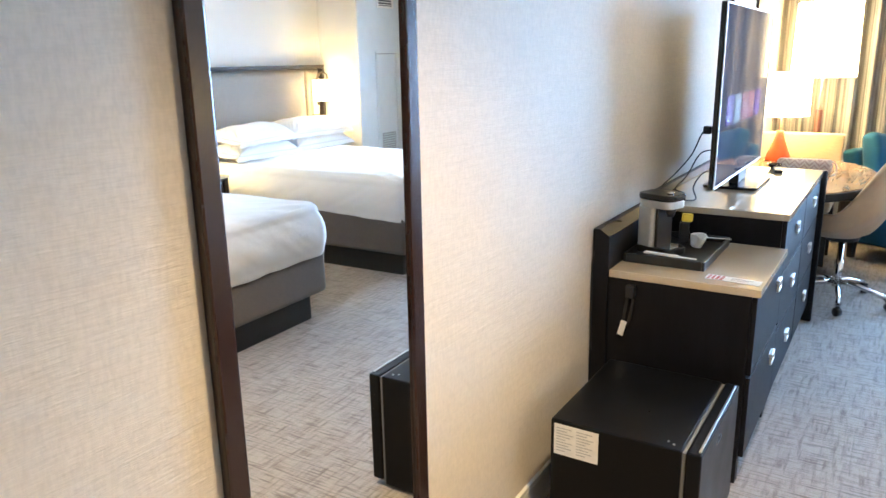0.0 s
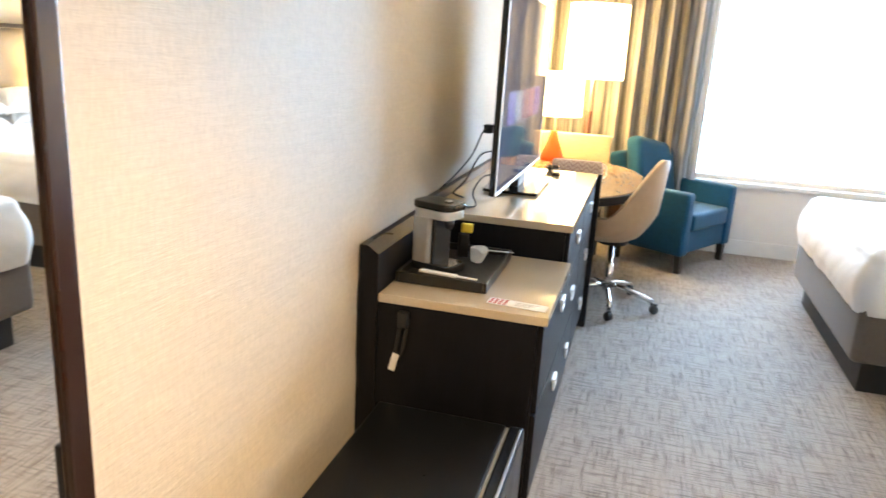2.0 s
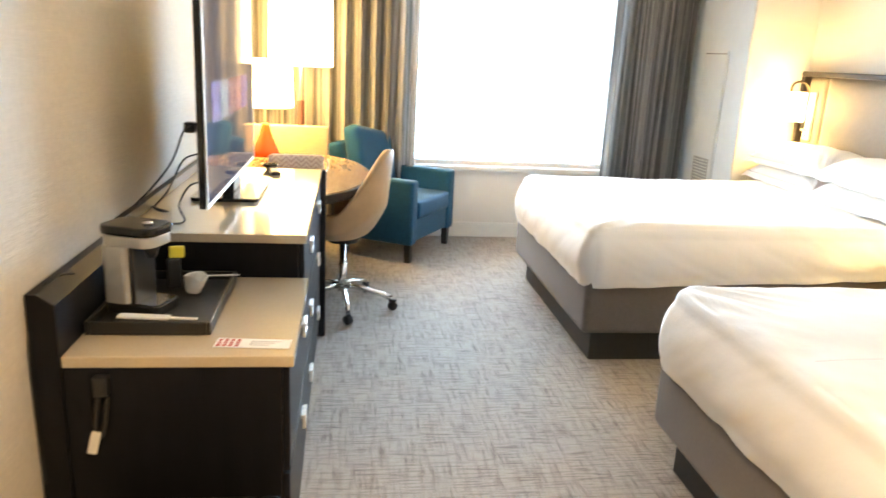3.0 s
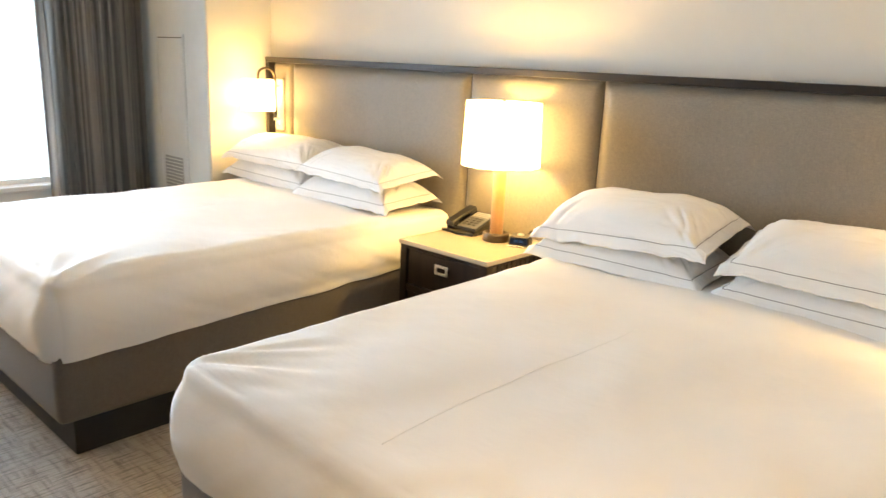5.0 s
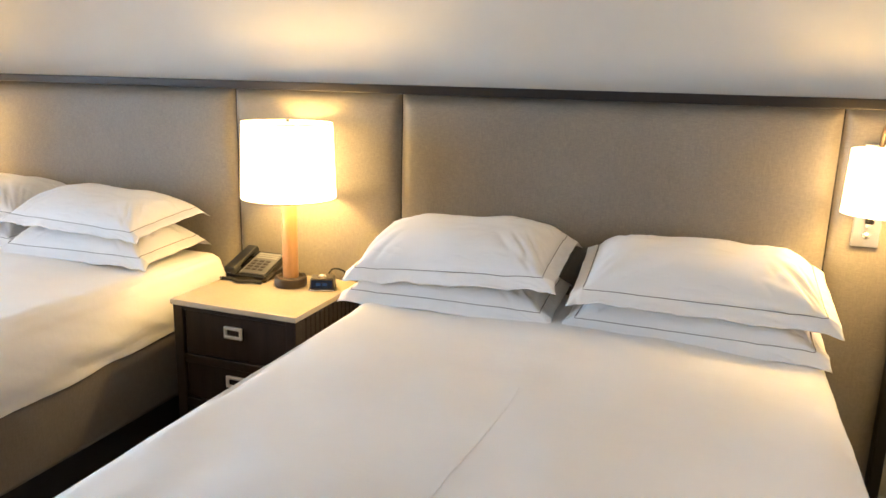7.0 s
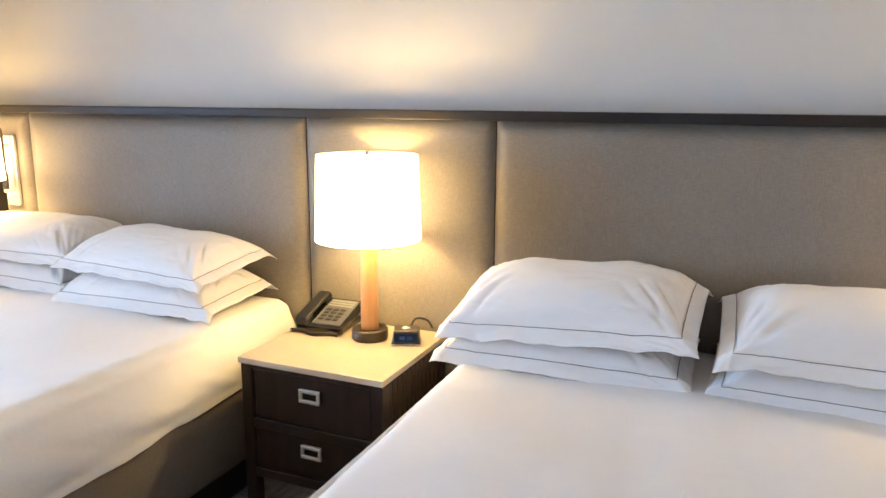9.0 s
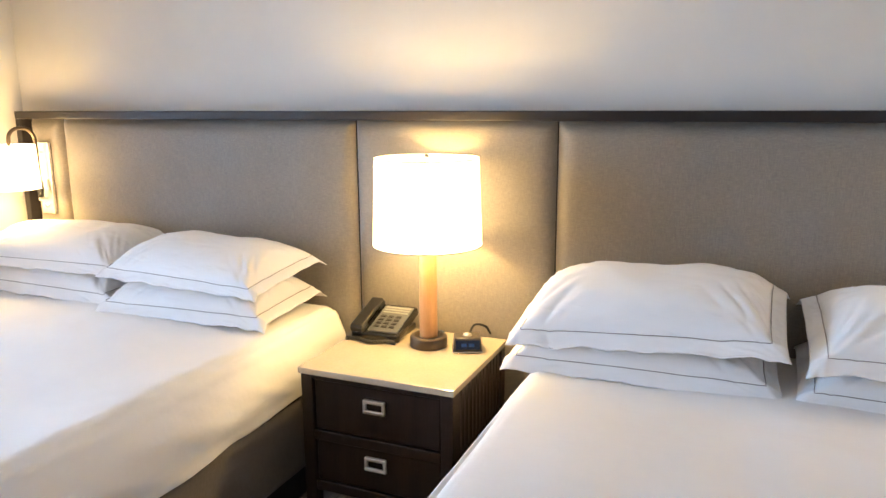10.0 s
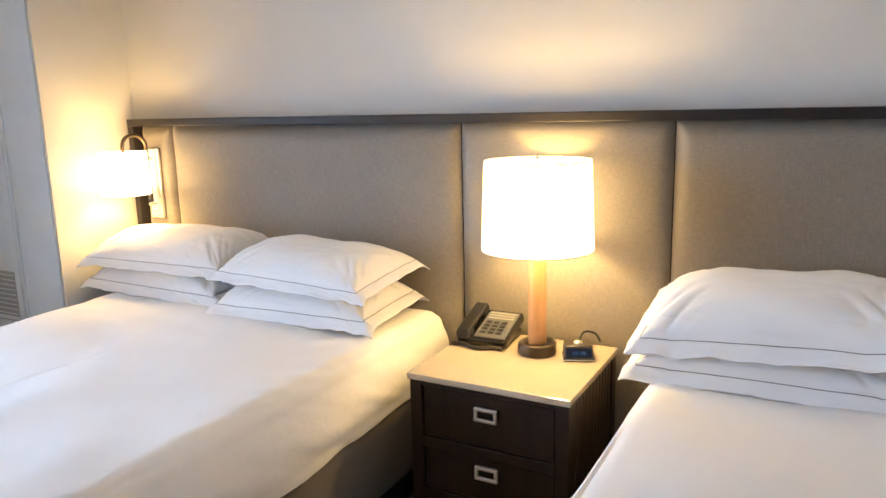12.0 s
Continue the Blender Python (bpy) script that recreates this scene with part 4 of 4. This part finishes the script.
sach = thing("sachet", pose(-0.662, 2.975, TZ + 0.012, 0, 0, 25), "yellow and black coffee sachet standing on the tray", "packet")
part("pouch_body", box(-0.020, 0.020, -0.012, 0.012, 0, 0.092, 0.007, 2), M_BLACK, sach)
part("pouch_top", box(-0.020, 0.024, -0.009, 0.009, 0.0925, 0.128, 0.006, 2, pose(0, 0, 0, 0, 4, 0)), M_YELLOW, sach, "yellow printed top")
crum = lathe([(0, 0), (0.022, 0), (0.024, 0.003), (0.030, 0.050), (0.031, 0.052), (0.028, 0.051), (0.022, 0.006), (0, 0.005)], 28)
for v in crum.verts:
    k = 1 + 0.22 * fuzz(v.co, 55, 2)
    v.co.x, v.co.y = v.co.x * k, v.co.y * k
    v.co.z *= 1 + 0.25 * fuzz(v.co, 38, 6)
bmesh.ops.transform(crum, matrix=pose(0, 0, 0.006, 14, 8, 30), verts=crum.verts[:])
single("crumpled_cup", crum, M_PAPER, (-0.600, 2.93, TZ + 0.012), "crumpled white paper cup standing on the tray", "cup")
single("stir_stick", box(-0.055, 0.055, -0.004, 0.004, 0, 0.003, 0.001, 1), M_PAPER, pose(-0.535, 3.02, TZ + 0.036, 0, 0, 8), "thin wooden stir stick across the tray rim", "stick")
pk = thing("stir_packet", pose(-0.645, 2.648, TZ + 0.037, 0, 0, -6), "clear white stirrer packet lying across the tray rim", "packet")
part("sleeve", box(-0.085, 0.045, -0.014, 0.014, 0, 0.007, 0.003, 2), M_WHITE, pk)
part("stirrer", box(0.046, 0.115, -0.006, 0.006, 0.001, 0.005, 0.001, 1), M_PAPER, pk)

card = thing("price_card", pose(-0.375, 2.565, CZ + 0.001, 0, 0, -4), "white printed card with a red pattern on the cabinet top", "card")
part("sheet", box(-0.10, 0.085, -0.028, 0.028, 0, 0.0015), M_PAPER, card)
for i in range(4):
    for j in range(3):
        part("pattern", box(-0.095 + 0.015 * i, -0.085 + 0.015 * i, -0.024 + 0.017 * j, -0.012 + 0.017 * j, 0.0016, 0.0022, m=pose(0, 0, 0, 0, 0, 0)), M_RED, card)
for j in range(3):
    part("print_line", box(-0.015, 0.035 + 0.012 * j, -0.014 + 0.012 * j, -0.010 + 0.012 * j, 0.0016, 0.0022), M_INK, card)

pc = thing("power_cord", (0, 0, 0), "black power cord with a white tag hanging on the cabinet side", "cord")
part("cable", tube([(-0.715, 2.495, 0.690), (-0.725, 2.480, 0.680), (-0.735, 2.480, 0.640), (-0.745, 2.484, 0.570), (-0.735, 2.486, 0.545), (-0.722, 2.482, 0.58), (-0.713, 2.486, 0.65)], 0.0055, 8), M_RUBBER, pc)
part("plug", box(-0.742, -0.708, 2.470, 2.502, 0.655, 0.705, 0.006, 2), M_BLACK, pc)
part("tag", box(-0.011, 0.011, -0.0008, 0.0008, -0.030, 0.030, 0, 1, pose(-0.748, 2.476, 0.535, 0, 14, 0)), M_PAPER, pc, "white paper tag")
single("wall_cable", tube([(-0.83, 2.66, 0.905), (-0.85, 2.61, 0.912), (-0.866, 2.535, 0.89), (-0.873, 2.484, 0.80), (-0.874, 2.478, 0.64), (-0.873, 2.482, 0.50), (-0.870, 2.484, 0.42)], 0.0035, 7), M_RUBBER, label="thin black cable hanging behind the cabinet", category="cable", smooth=True)

# ---- dresser ----
DX0, DX1, DY0, DY1, DZ = -0.862, -0.287, 3.136, 4.505, 0.893
dr = thing("dresser", (0, 0, 0), "dark wood six-drawer dresser with a beige polished top", "dresser")
part("body", box(DX0, DX1 - 0.022, DY0 + 0.002, DY1 - 0.04, 0.09, DZ - 0.03, 0.003), M_ESP, dr)
part("top", box(DX0 - 0.01, DX1 + 0.006, DY0 - 0.004, DY1 - 0.032, DZ - 0.029, DZ, 0.004), M_TOP, dr, "beige polished stone-look top")
part("back_ledge", box(XW + 0.003, DX0 + 0.012, DY0 + 0.004, DY1 - 0.034, DZ + 0.0005, DZ + 0.040, 0.004), M_ESP, dr, "dark ledge against the wall")
part("end_panel", box(DX0, DX1 + 0.026, DY1 - 0.030, DY1, 0.0, DZ - 0.002, 0.010, 3), M_ESP, dr, "dark end panel proud of the drawers")
part("toe_kick", box(DX0 + 0.04, DX1 - 0.09, DY0 + 0.03, DY1 - 0.045, 0, 0.0895), M_BLACK, dr)
part("leg", box(DX1 - 0.065, DX1 - 0.0225, DY0 + 0.003, DY0 + 0.045, 0, 0.0895, 0.003), M_ESP, dr)
ym = (DY0 + DY1 - 0.03) / 2
for y0, y1 in ((DY0 + 0.010, ym - 0.006), (ym + 0.006, DY1 - 0.042)):
    for z0, z1 in ((0.640, 0.868), (0.380, 0.630), (0.105, 0.370)):
        d = drawer_front(dr, DX1 - 0.0215, y0, y1, z0, z1, 1)
        square_pull(d, pose(DX1 - 0.003, (y0 + y1) / 2, (z0 + z1) / 2 + 0.02, 0, 0, 180))

# ---- television ----
TVX, TY0, TY1, TZ0, TZ1 = -0.594, 3.14, 4.29, 0.968, 1.738
tv = thing("television", (0, 0, 0), "large flat television on a low stand on the dresser", "television")
part("housing", box(TVX - 0.022, TVX, TY0, TY1, TZ0, TZ1, 0.004), M_GLOSSBLACK, tv)
part("back_box", box(TVX - 0.060, TVX - 0.0225, TY0 + 0.18, TY1 - 0.18, TZ0 + 0.03, TZ0 + 0.42, 0.012), M_BLACK, tv)
bm = bmesh.new()
for y0, y1, z0, z1 in ((TY0, TY1, TZ0, TZ0 + 0.012), (TY0, TY1, TZ1 - 0.008, TZ1), (TY0, TY0 + 0.008, TZ0 + 0.012, TZ1 - 0.008), (TY1 - 0.008, TY1, TZ0 + 0.012, TZ1 - 0.008)):
    add_box(bm, TVX + 0.0005, TVX + 0.006, y0, y1, z0, z1, 0.001, 1)
part("bezel", bm, M_STEEL, tv, "slim silver bezel")
screen = part("screen", box(TVX + 0.0005, TVX + 0.003, TY0 + 0.009, TY1 - 0.009, TZ0 + 0.013, TZ1 - 0.009), M_SCREEN, tv, "glossy lit screen")
TILES = [(0.08, (0.20, 0.08, 0.75), 1.0), (0.25, (0.45, 0.55, 0.70), 0.9), (0.42, (0.60, 0.08, 0.16), 0.8), (0.59, (0.70, 0.12, 0.25), 0.9), (0.76, (0.22, 0.06, 0.70), 1.0)]
for i, (dy, c, s) in enumerate(TILES):
    part("app_tile", box(TVX + 0.0032, TVX + 0.0042, TY0 + 0.06 + dy, TY0 + 0.06 + dy + 0.14, 1.225, 1.355), tile_glow("screen_tile", c, 0.16 * s), screen)
part("neck", box(TVX - 0.05, TVX - 0.005, 3.74, 3.94, DZ + 0.016, TZ0 - 0.001, 0.004), M_BLACK, tv)
part("stand_plate", slab(rounded(TVX - 0.15, TVX + 0.10, 3.62, 4.06, 0.02), DZ + 0.001, DZ + 0.0155, 0.003), M_GLOSSBLACK, tv)
for k, pts in enumerate((
    [(-0.645, 3.30, 1.22), (-0.68, 3.27, 1.20), (-0.72, 3.26, 1.10), (-0.80, 3.30, 1.00), (-0.86, 3.34, 0.94), (-0.865, 3.40, 0.899)],
    [(-0.645, 3.33, 1.12), (-0.69, 3.28, 1.10), (-0.74, 3.28, 1.00), (-0.80, 3.33, 0.93), (-0.78, 3.42, 0.898), (-0.86, 3.50, 0.898)],
    [(-0.645, 3.36, 1.02), (-0.68, 3.31, 1.01), (-0.71, 3.29, 0.95), (-0.69, 3.26, 0.901), (-0.75, 3.24, 0.898), (-0.84, 3.30, 0.898), (-0.865, 3.36, 0.898)])):
    single("cable", tube(pts, 0.003, 7), M_RUBBER, label="black cable trailing behind the television", category="cable", group="television cables", smooth=True)
single("cable_plug", box(-0.685, -0.6505, 3.285, 3.325, 1.19, 1.225, 0.006), M_BLACK, label="black plug at the back of the television", category="plug")

rem = thing("remote_control", pose(-0.50, 4.33, DZ + 0.001, 0, 0, 12), "dark remote control lying on the dresser", "remote")
part("body", slab(rounded(-0.022, 0.022, -0.08, 0.08, 0.012), 0, 0.016, 0.004), M_BLACK, rem)
part("button_pad", slab(rounded(-0.015, 0.015, -0.06, 0.06, 0.006), 0.0162, 0.018), M_GREYPL, rem)
part("navigation_ring", lathe([(0, 0.018), (0.014, 0.018), (0.012, 0.021), (0, 0.021)], 20, (0, 0.045)), M_BLACK, rem)
single("trinket_bowl", lathe([(0, 0), (0.022, 0), (0.042, 0.028), (0.039, 0.028), (0.020, 0.004), (0, 0.004)], 32), M_GLOSSBLACK, (-0.53, 4.425, DZ + 0.001), "small black bowl near the dresser end", "bowl", smooth=True)

# framed picture above the desk
art = thing("framed_picture", (XW, 0, 0), "framed pale picture with a dark frame high above the desk", "picture")
AY0, AY1, AZ0, AZ1 = 4.58, 5.43, 1.74, 2.36
for name, y0, y1, z0, z1 in (("frame_stile", AY0, AY0 + 0.03, AZ0, AZ1), ("frame_stile", AY1 - 0.03, AY1, AZ0, AZ1), ("frame_rail", AY0 + 0.03, AY1 - 0.03, AZ0, AZ0 + 0.03), ("frame_rail", AY0 + 0.03, AY1 - 0.03, AZ1 - 0.03, AZ1)):
    part(name, box(0.001, 0.028, y0, y1, z0, z1, 0.003), M_FRAME, art)
part("mat_board", box(0.002, 0.010, AY0 + 0.03, AY1 - 0.03, AZ0 + 0.03, AZ1 - 0.03), M_PAPER, art, "pale mat board")

# ---- desk table ----
TTZ = 0.745
desk = thing("desk_table", (0, 0, 0), "rounded walnut desk table with a dark edge", "table")
# a half oval that runs back to the wall
DCX, DCY, DRX, DRY = -0.45, 5.312, 0.44, 0.795


def desk_outline(inset):
    arc = [(DCX + (DRX - inset) * math.cos(t), DCY + (DRY - inset) * math.sin(t)) for t in [math.pi * (k / 72 - 0.5) for k in range(73)]]
    return [(XW + 0.012 + inset, DCY - DRY + inset)] + arc + [(XW + 0.012 + inset, DCY + DRY - inset)]


INN, OUT = desk_outline(0.014), desk_outline(0.0)
part("tabletop", slab(INN, TTZ - 0.006, TTZ, 0.001), M_TABLE, desk, "walnut veneer top")
part("edge_band", slab(OUT, TTZ - 0.055, TTZ - 0.0062, 0.006), M_ESP, desk, "dark rounded edge band")
part("leg_panel", box(-0.80, -0.50, 4.62, 4.66, 0.0, TTZ - 0.0555, 0.004), M_ESP, desk)
part("pedestal", box(-0.80, -0.60, 5.52, 5.59, 0.0, TTZ - 0.0555, 0.004), M_ESP, desk)

pouch = thing("zip_pouch", pose(-0.47, 5.36, TTZ, 0, 0, 4), "grey zigzag fabric zip pouch on the desk", "pouch")
bm = box(-0.17, 0.17, -0.05, 0.05, 0.0, 0.092, 0.028, 4)
for v in bm.verts:
    v.co.y *= 1 - 0.6 * (v.co.z / 0.092) ** 2
part("bag", bm, M_ZIGZAG, pouch, smooth=True)
part("zip", tube([(-0.15, 0, 0.092), (0, 0, 0.094), (0.15, 0, 0.092)], 0.004, 6), M_PAPER, pouch)
part("wrist_strap", tube([(0.15, -0.01, 0.088), (0.185, -0.03, 0.07), (0.19, -0.07, 0.02), (0.16, -0.13, 0.006), (0.13, -0.07, 0.006), (0.16, -0.02, 0.02)], 0.006, 6), M_ZIGZAG, pouch)

# pear lamp on the desk
pl = thing("desk_lamp", (-0.715, 5.93, TTZ), "lit desk lamp with an orange ceramic base and white shade", "lamp")
part("base", lathe([(0, 0), (0.084, 0), (0.089, 0.009), (0.084, 0.035), (0.064, 0.09), (0.045, 0.14), (0.032, 0.185), (0.025, 0.215), (0.019, 0.225), (0, 0.225)], 40), M_CERAMIC, pl, "orange glazed ceramic base", True)
part("neck", lathe([(0.0, 0.225), (0.006, 0.225), (0.006, 0.38), (0, 0.38)], 14), M_NICKEL, pl, smooth=True)
part("shade", drum_shade(0.188, 0.180, 0.335, 0.645), M_SHADE, pl, "glowing white drum shade", True)
part("spider", tube([(-0.179, 0, 0.628), (0.179, 0, 0.628)], 0.002, 6, 0), M_STEEL, pl)
bulb_lamp("desk_bulb", (-0.715, 5.93, TTZ + 0.48), 23.0)

# floor lamp in the corner
fl = thing("floor_lamp", (-0.50, 6.28, 0), "lit floor lamp with a large white shade and walnut pole", "lamp")
part("base", lathe([(0, 0), (0.15, 0), (0.152, 0.010), (0.145, 0.022), (0.03, 0.026), (0, 0.026)], 40), M_BRONZE, fl, smooth=True)
part("pole", lathe([(0, 0.026), (0.026, 0.026), (0.026, 1.10), (0.020, 1.105), (0, 1.105)], 24), M_STEMDARK, fl, "reddish walnut pole", True)
part("upper_rod", lathe([(0, 1.105), (0.009, 1.105), (0.009, 1.52), (0, 1.52)], 14), M_NICKEL, fl, smooth=True)
part("shade", drum_shade(0.228, 0.218, 1.350, 1.89), M_SHADE, fl, "large glowing white drum shade", True)
part("spider", tube([(-0.217, 0, 1.87), (0.217, 0, 1.87)], 0.0025, 6, 0), M_STEEL, fl)
bulb_lamp("floor_bulb", (-0.50, 6.28, 1.63), 42.0)

# side chair behind the desk
sc = thing("side_chair", pose(-0.585, 6.105, 0, 0, 0, 0), "low tan upholstered chair tucked behind the desk", "chair")
part("backrest", box(-0.29, 0.29, 0.02, 0.075, 0.50, 0.938, 0.018, 3, None), M_CREAM, sc, "tan flat backrest", False)
part("seat", box(-0.27, 0.27, -0.36, 0.018, 0.40, 0.485, 0.025, 3), M_CREAM, sc)
for x in (-0.25, 0.25):
    for y in (-0.33, 0.04):
        part("leg", box(x - 0.018, x + 0.018, y - 0.018, y + 0.018, 0.0, 0.3995 if y < 0 else 0.4995, 0.003), M_LEGS, sc)

# ---- swivel chair ----
swc = thing("swivel_chair", pose(-0.175, 4.955, 0, 0, 0, -20), "tan leather swivel tub chair on a chrome star base", "chair")


def tub(inner):
    th = 0.0 if not inner else 0.038

    def f(u, v):
        a = radians(-118 + 236 * u)
        rim = 0.60 + 0.355 * max(0.0, math.cos(a * 1.2 if abs(a) < 1.309 else math.pi / 2)) ** 1.6
        z = 0.435 + th * 0.6 + (rim - 0.435 - th * 0.6) * v
        rr = (0.13 + 0.135 * min(1, v * 2.6) ** 0.5 + 0.050 * v * max(0, math.cos(a))) - th * min(1, v * 3 + 0.3)
        return (rr * math.cos(a) * 0.98 - 0.03, rr * math.sin(a) * 1.02, z)
    return f


bm = bmesh.new()
nu, nv = 48, 22
fo, fi = tub(False), tub(True)
vo = [[bm.verts.new(fo(i / nu, j / nv)) for j in range(nv + 1)] for i in range(nu + 1)]
vi = [[bm.verts.new(fi(i / nu, j / nv)) for j in range(nv + 1)] for i in range(nu + 1)]
for i in range(nu):
    for j in range(nv):
        bm.faces.new((vo[i][j], vo[i + 1][j], vo[i + 1][j + 1], vo[i][j + 1]))
        bm.faces.new((vi[i][j], vi[i][j + 1], vi[i + 1][j + 1], vi[i + 1][j]))
    bm.faces.new((vo[i][nv], vo[i + 1][nv], vi[i + 1][nv], vi[i][nv]))
    bm.faces.new((vo[i][0], vi[i][0], vi[i + 1][0], vo[i + 1][0]))
for j in range(nv):
    bm.faces.new((vo[0][j], vo[0][j + 1], vi[0][j + 1], vi[0][j]))
    bm.faces.new((vo[nu][j], vi[nu][j], vi[nu][j + 1], vo[nu][j + 1]))
part("tub_shell", bm, M_LEATHER, swc, "tan leather tub shell", True)
part("seat", lathe([(0, 0.430), (0.125, 0.431), (0.165, 0.455), (0.205, 0.490), (0.198, 0.512), (0.1, 0.520), (0, 0.522)], 40, (-0.03, 0)), M_LEATHER, swc, smooth=True)
part("seat_plate", lathe([(0, 0.405), (0.09, 0.405), (0.10, 0.429), (0, 0.429)], 28), M_BLACK, swc)
part("gas_lift", lathe([(0, 0.10), (0.026, 0.10), (0.026, 0.27), (0.017, 0.272), (0.017, 0.4045), (0, 0.4045)], 24), M_CHROME, swc, smooth=True)
A0 = math.degrees(math.atan2(4.642 - 4.955, -0.138 + 0.175)) + 20
for k in range(5):
    a = A0 + 72 * k
    bm = bmesh.new()
    add_tube(bm, [(0.022, 0, 0.135), (0.12, 0, 0.125), (0.22, 0, 0.098), (0.295, 0, 0.075)], 0.016, 10)
    bmesh.ops.transform(bm, matrix=pose(0, 0, 0, 0, 0, a), verts=bm.verts[:])
    arm = part("star_arm", bm, M_CHROME, swc, "polished chrome base arm", True)
    w = lathe([(0, -0.020), (0.022, -0.020), (0.027, -0.015), (0.027, 0.015), (0.022, 0.020), (0, 0.020)], 20)
    bmesh.ops.transform(w, matrix=pose(0, 0, 0, 0, 0, a) @ pose(0.302, 0.0, 0.027, 90, 0, 35), verts=w.verts[:])
    caster = part("caster", w, M_BLACK, arm, "black caster wheel", True)
    part("caster_hood", box(0.278, 0.326, -0.014, 0.014, 0.0545, 0.066, 0.006, 2, pose(0, 0, 0, 0, 0, a)), M_BLACK, arm)

# ---- armchair ----
ac = thing("armchair", pose(0.215, 6.335, 0, 0, 0, 59.3), "teal upholstered armchair with dark block legs near the window", "armchair")
HW, DF, DB = 0.385, -0.33, 0.33


def soft(x0, x1, y0, y1, z0, z1, b, m=None, sag=0.0, seed=1):
    bm = box(x0, x1, y0, y1, z0, z1, b, 4, m)
    return bm


part("seat_base", box(-HW + 0.105, HW - 0.105, DF + 0.02, DB - 0.02, 0.15, 0.31, 0.012, 3), M_TEAL, ac)
part("seat_cushion", soft(-HW + 0.107, HW - 0.107, DF - 0.005, DB - 0.16, 0.311, 0.445, 0.035), M_TEAL, ac, smooth=True)
for s in (-1, 1):
    xa, xb = sorted((s * HW, s * (HW - 0.10)))
    part("arm", soft(xa, xb, DF, DB - 0.04, 0.135, 0.605, 0.028), M_TEAL, ac, smooth=True)
BACK = pose(0, DB - 0.13, 0.15, -17, 0, 0)
part("backrest", soft(-HW + 0.102, HW - 0.102, -0.06, 0.07, 0.0, 0.69, 0.050, BACK), M_TEAL, ac, smooth=True)
part("back_cushion", soft(-HW + 0.112, HW - 0.112, -0.20, -0.062, 0.30, 0.745, 0.066, BACK @ pose(0, 0, 0.5, 0, 11, 0) @ pose(0, 0, -0.5)), M_TEAL, ac, "plump teal back cushion", True)
for x in (-HW + 0.05, HW - 0.05):
    for y in (DF + 0.045, DB - 0.09):
        bm = box(x - 0.026, x + 0.026, y - 0.026, y + 0.026, 0, 0.1345, 0.003)
        for v in bm.verts:
            if v.co.z < 0.05:
                v.co.x, v.co.y = x + (v.co.x - x) * 0.8, y + (v.co.y - y) * 0.8
        part("leg", bm, M_LEGS, ac, "dark tapered block leg")

# unseen recessed light added in the entry hall to warm the west wall
hall = thing("added_ceiling_light", (0.12, 1.15, ZC), "round lit recessed ceiling light added unseen in the entry hall", "lamp")
part("trim_ring", lathe([(0.062, 0), (0.085, 0), (0.083, -0.006), (0.064, -0.008)], 40, close=True), M_TRIM, hall, smooth=False)
part("lens", lathe([(0, -0.004), (0.062, -0.004), (0.062, -0.001), (0, -0.001)], 32), M_SHADE, hall, "glowing round lens")
fill_spot = bpy.data.lights.new("hall_fill", "SPOT")
fill_spot.energy, fill_spot.color, fill_spot.shadow_soft_size = 290.0, (1.0, 0.69, 0.33), 0.05
fill_spot.spot_size, fill_spot.spot_blend = radians(104), 0.9
new("hall_fill", fill_spot).location = (0.12, 1.15, ZC - 0.06)
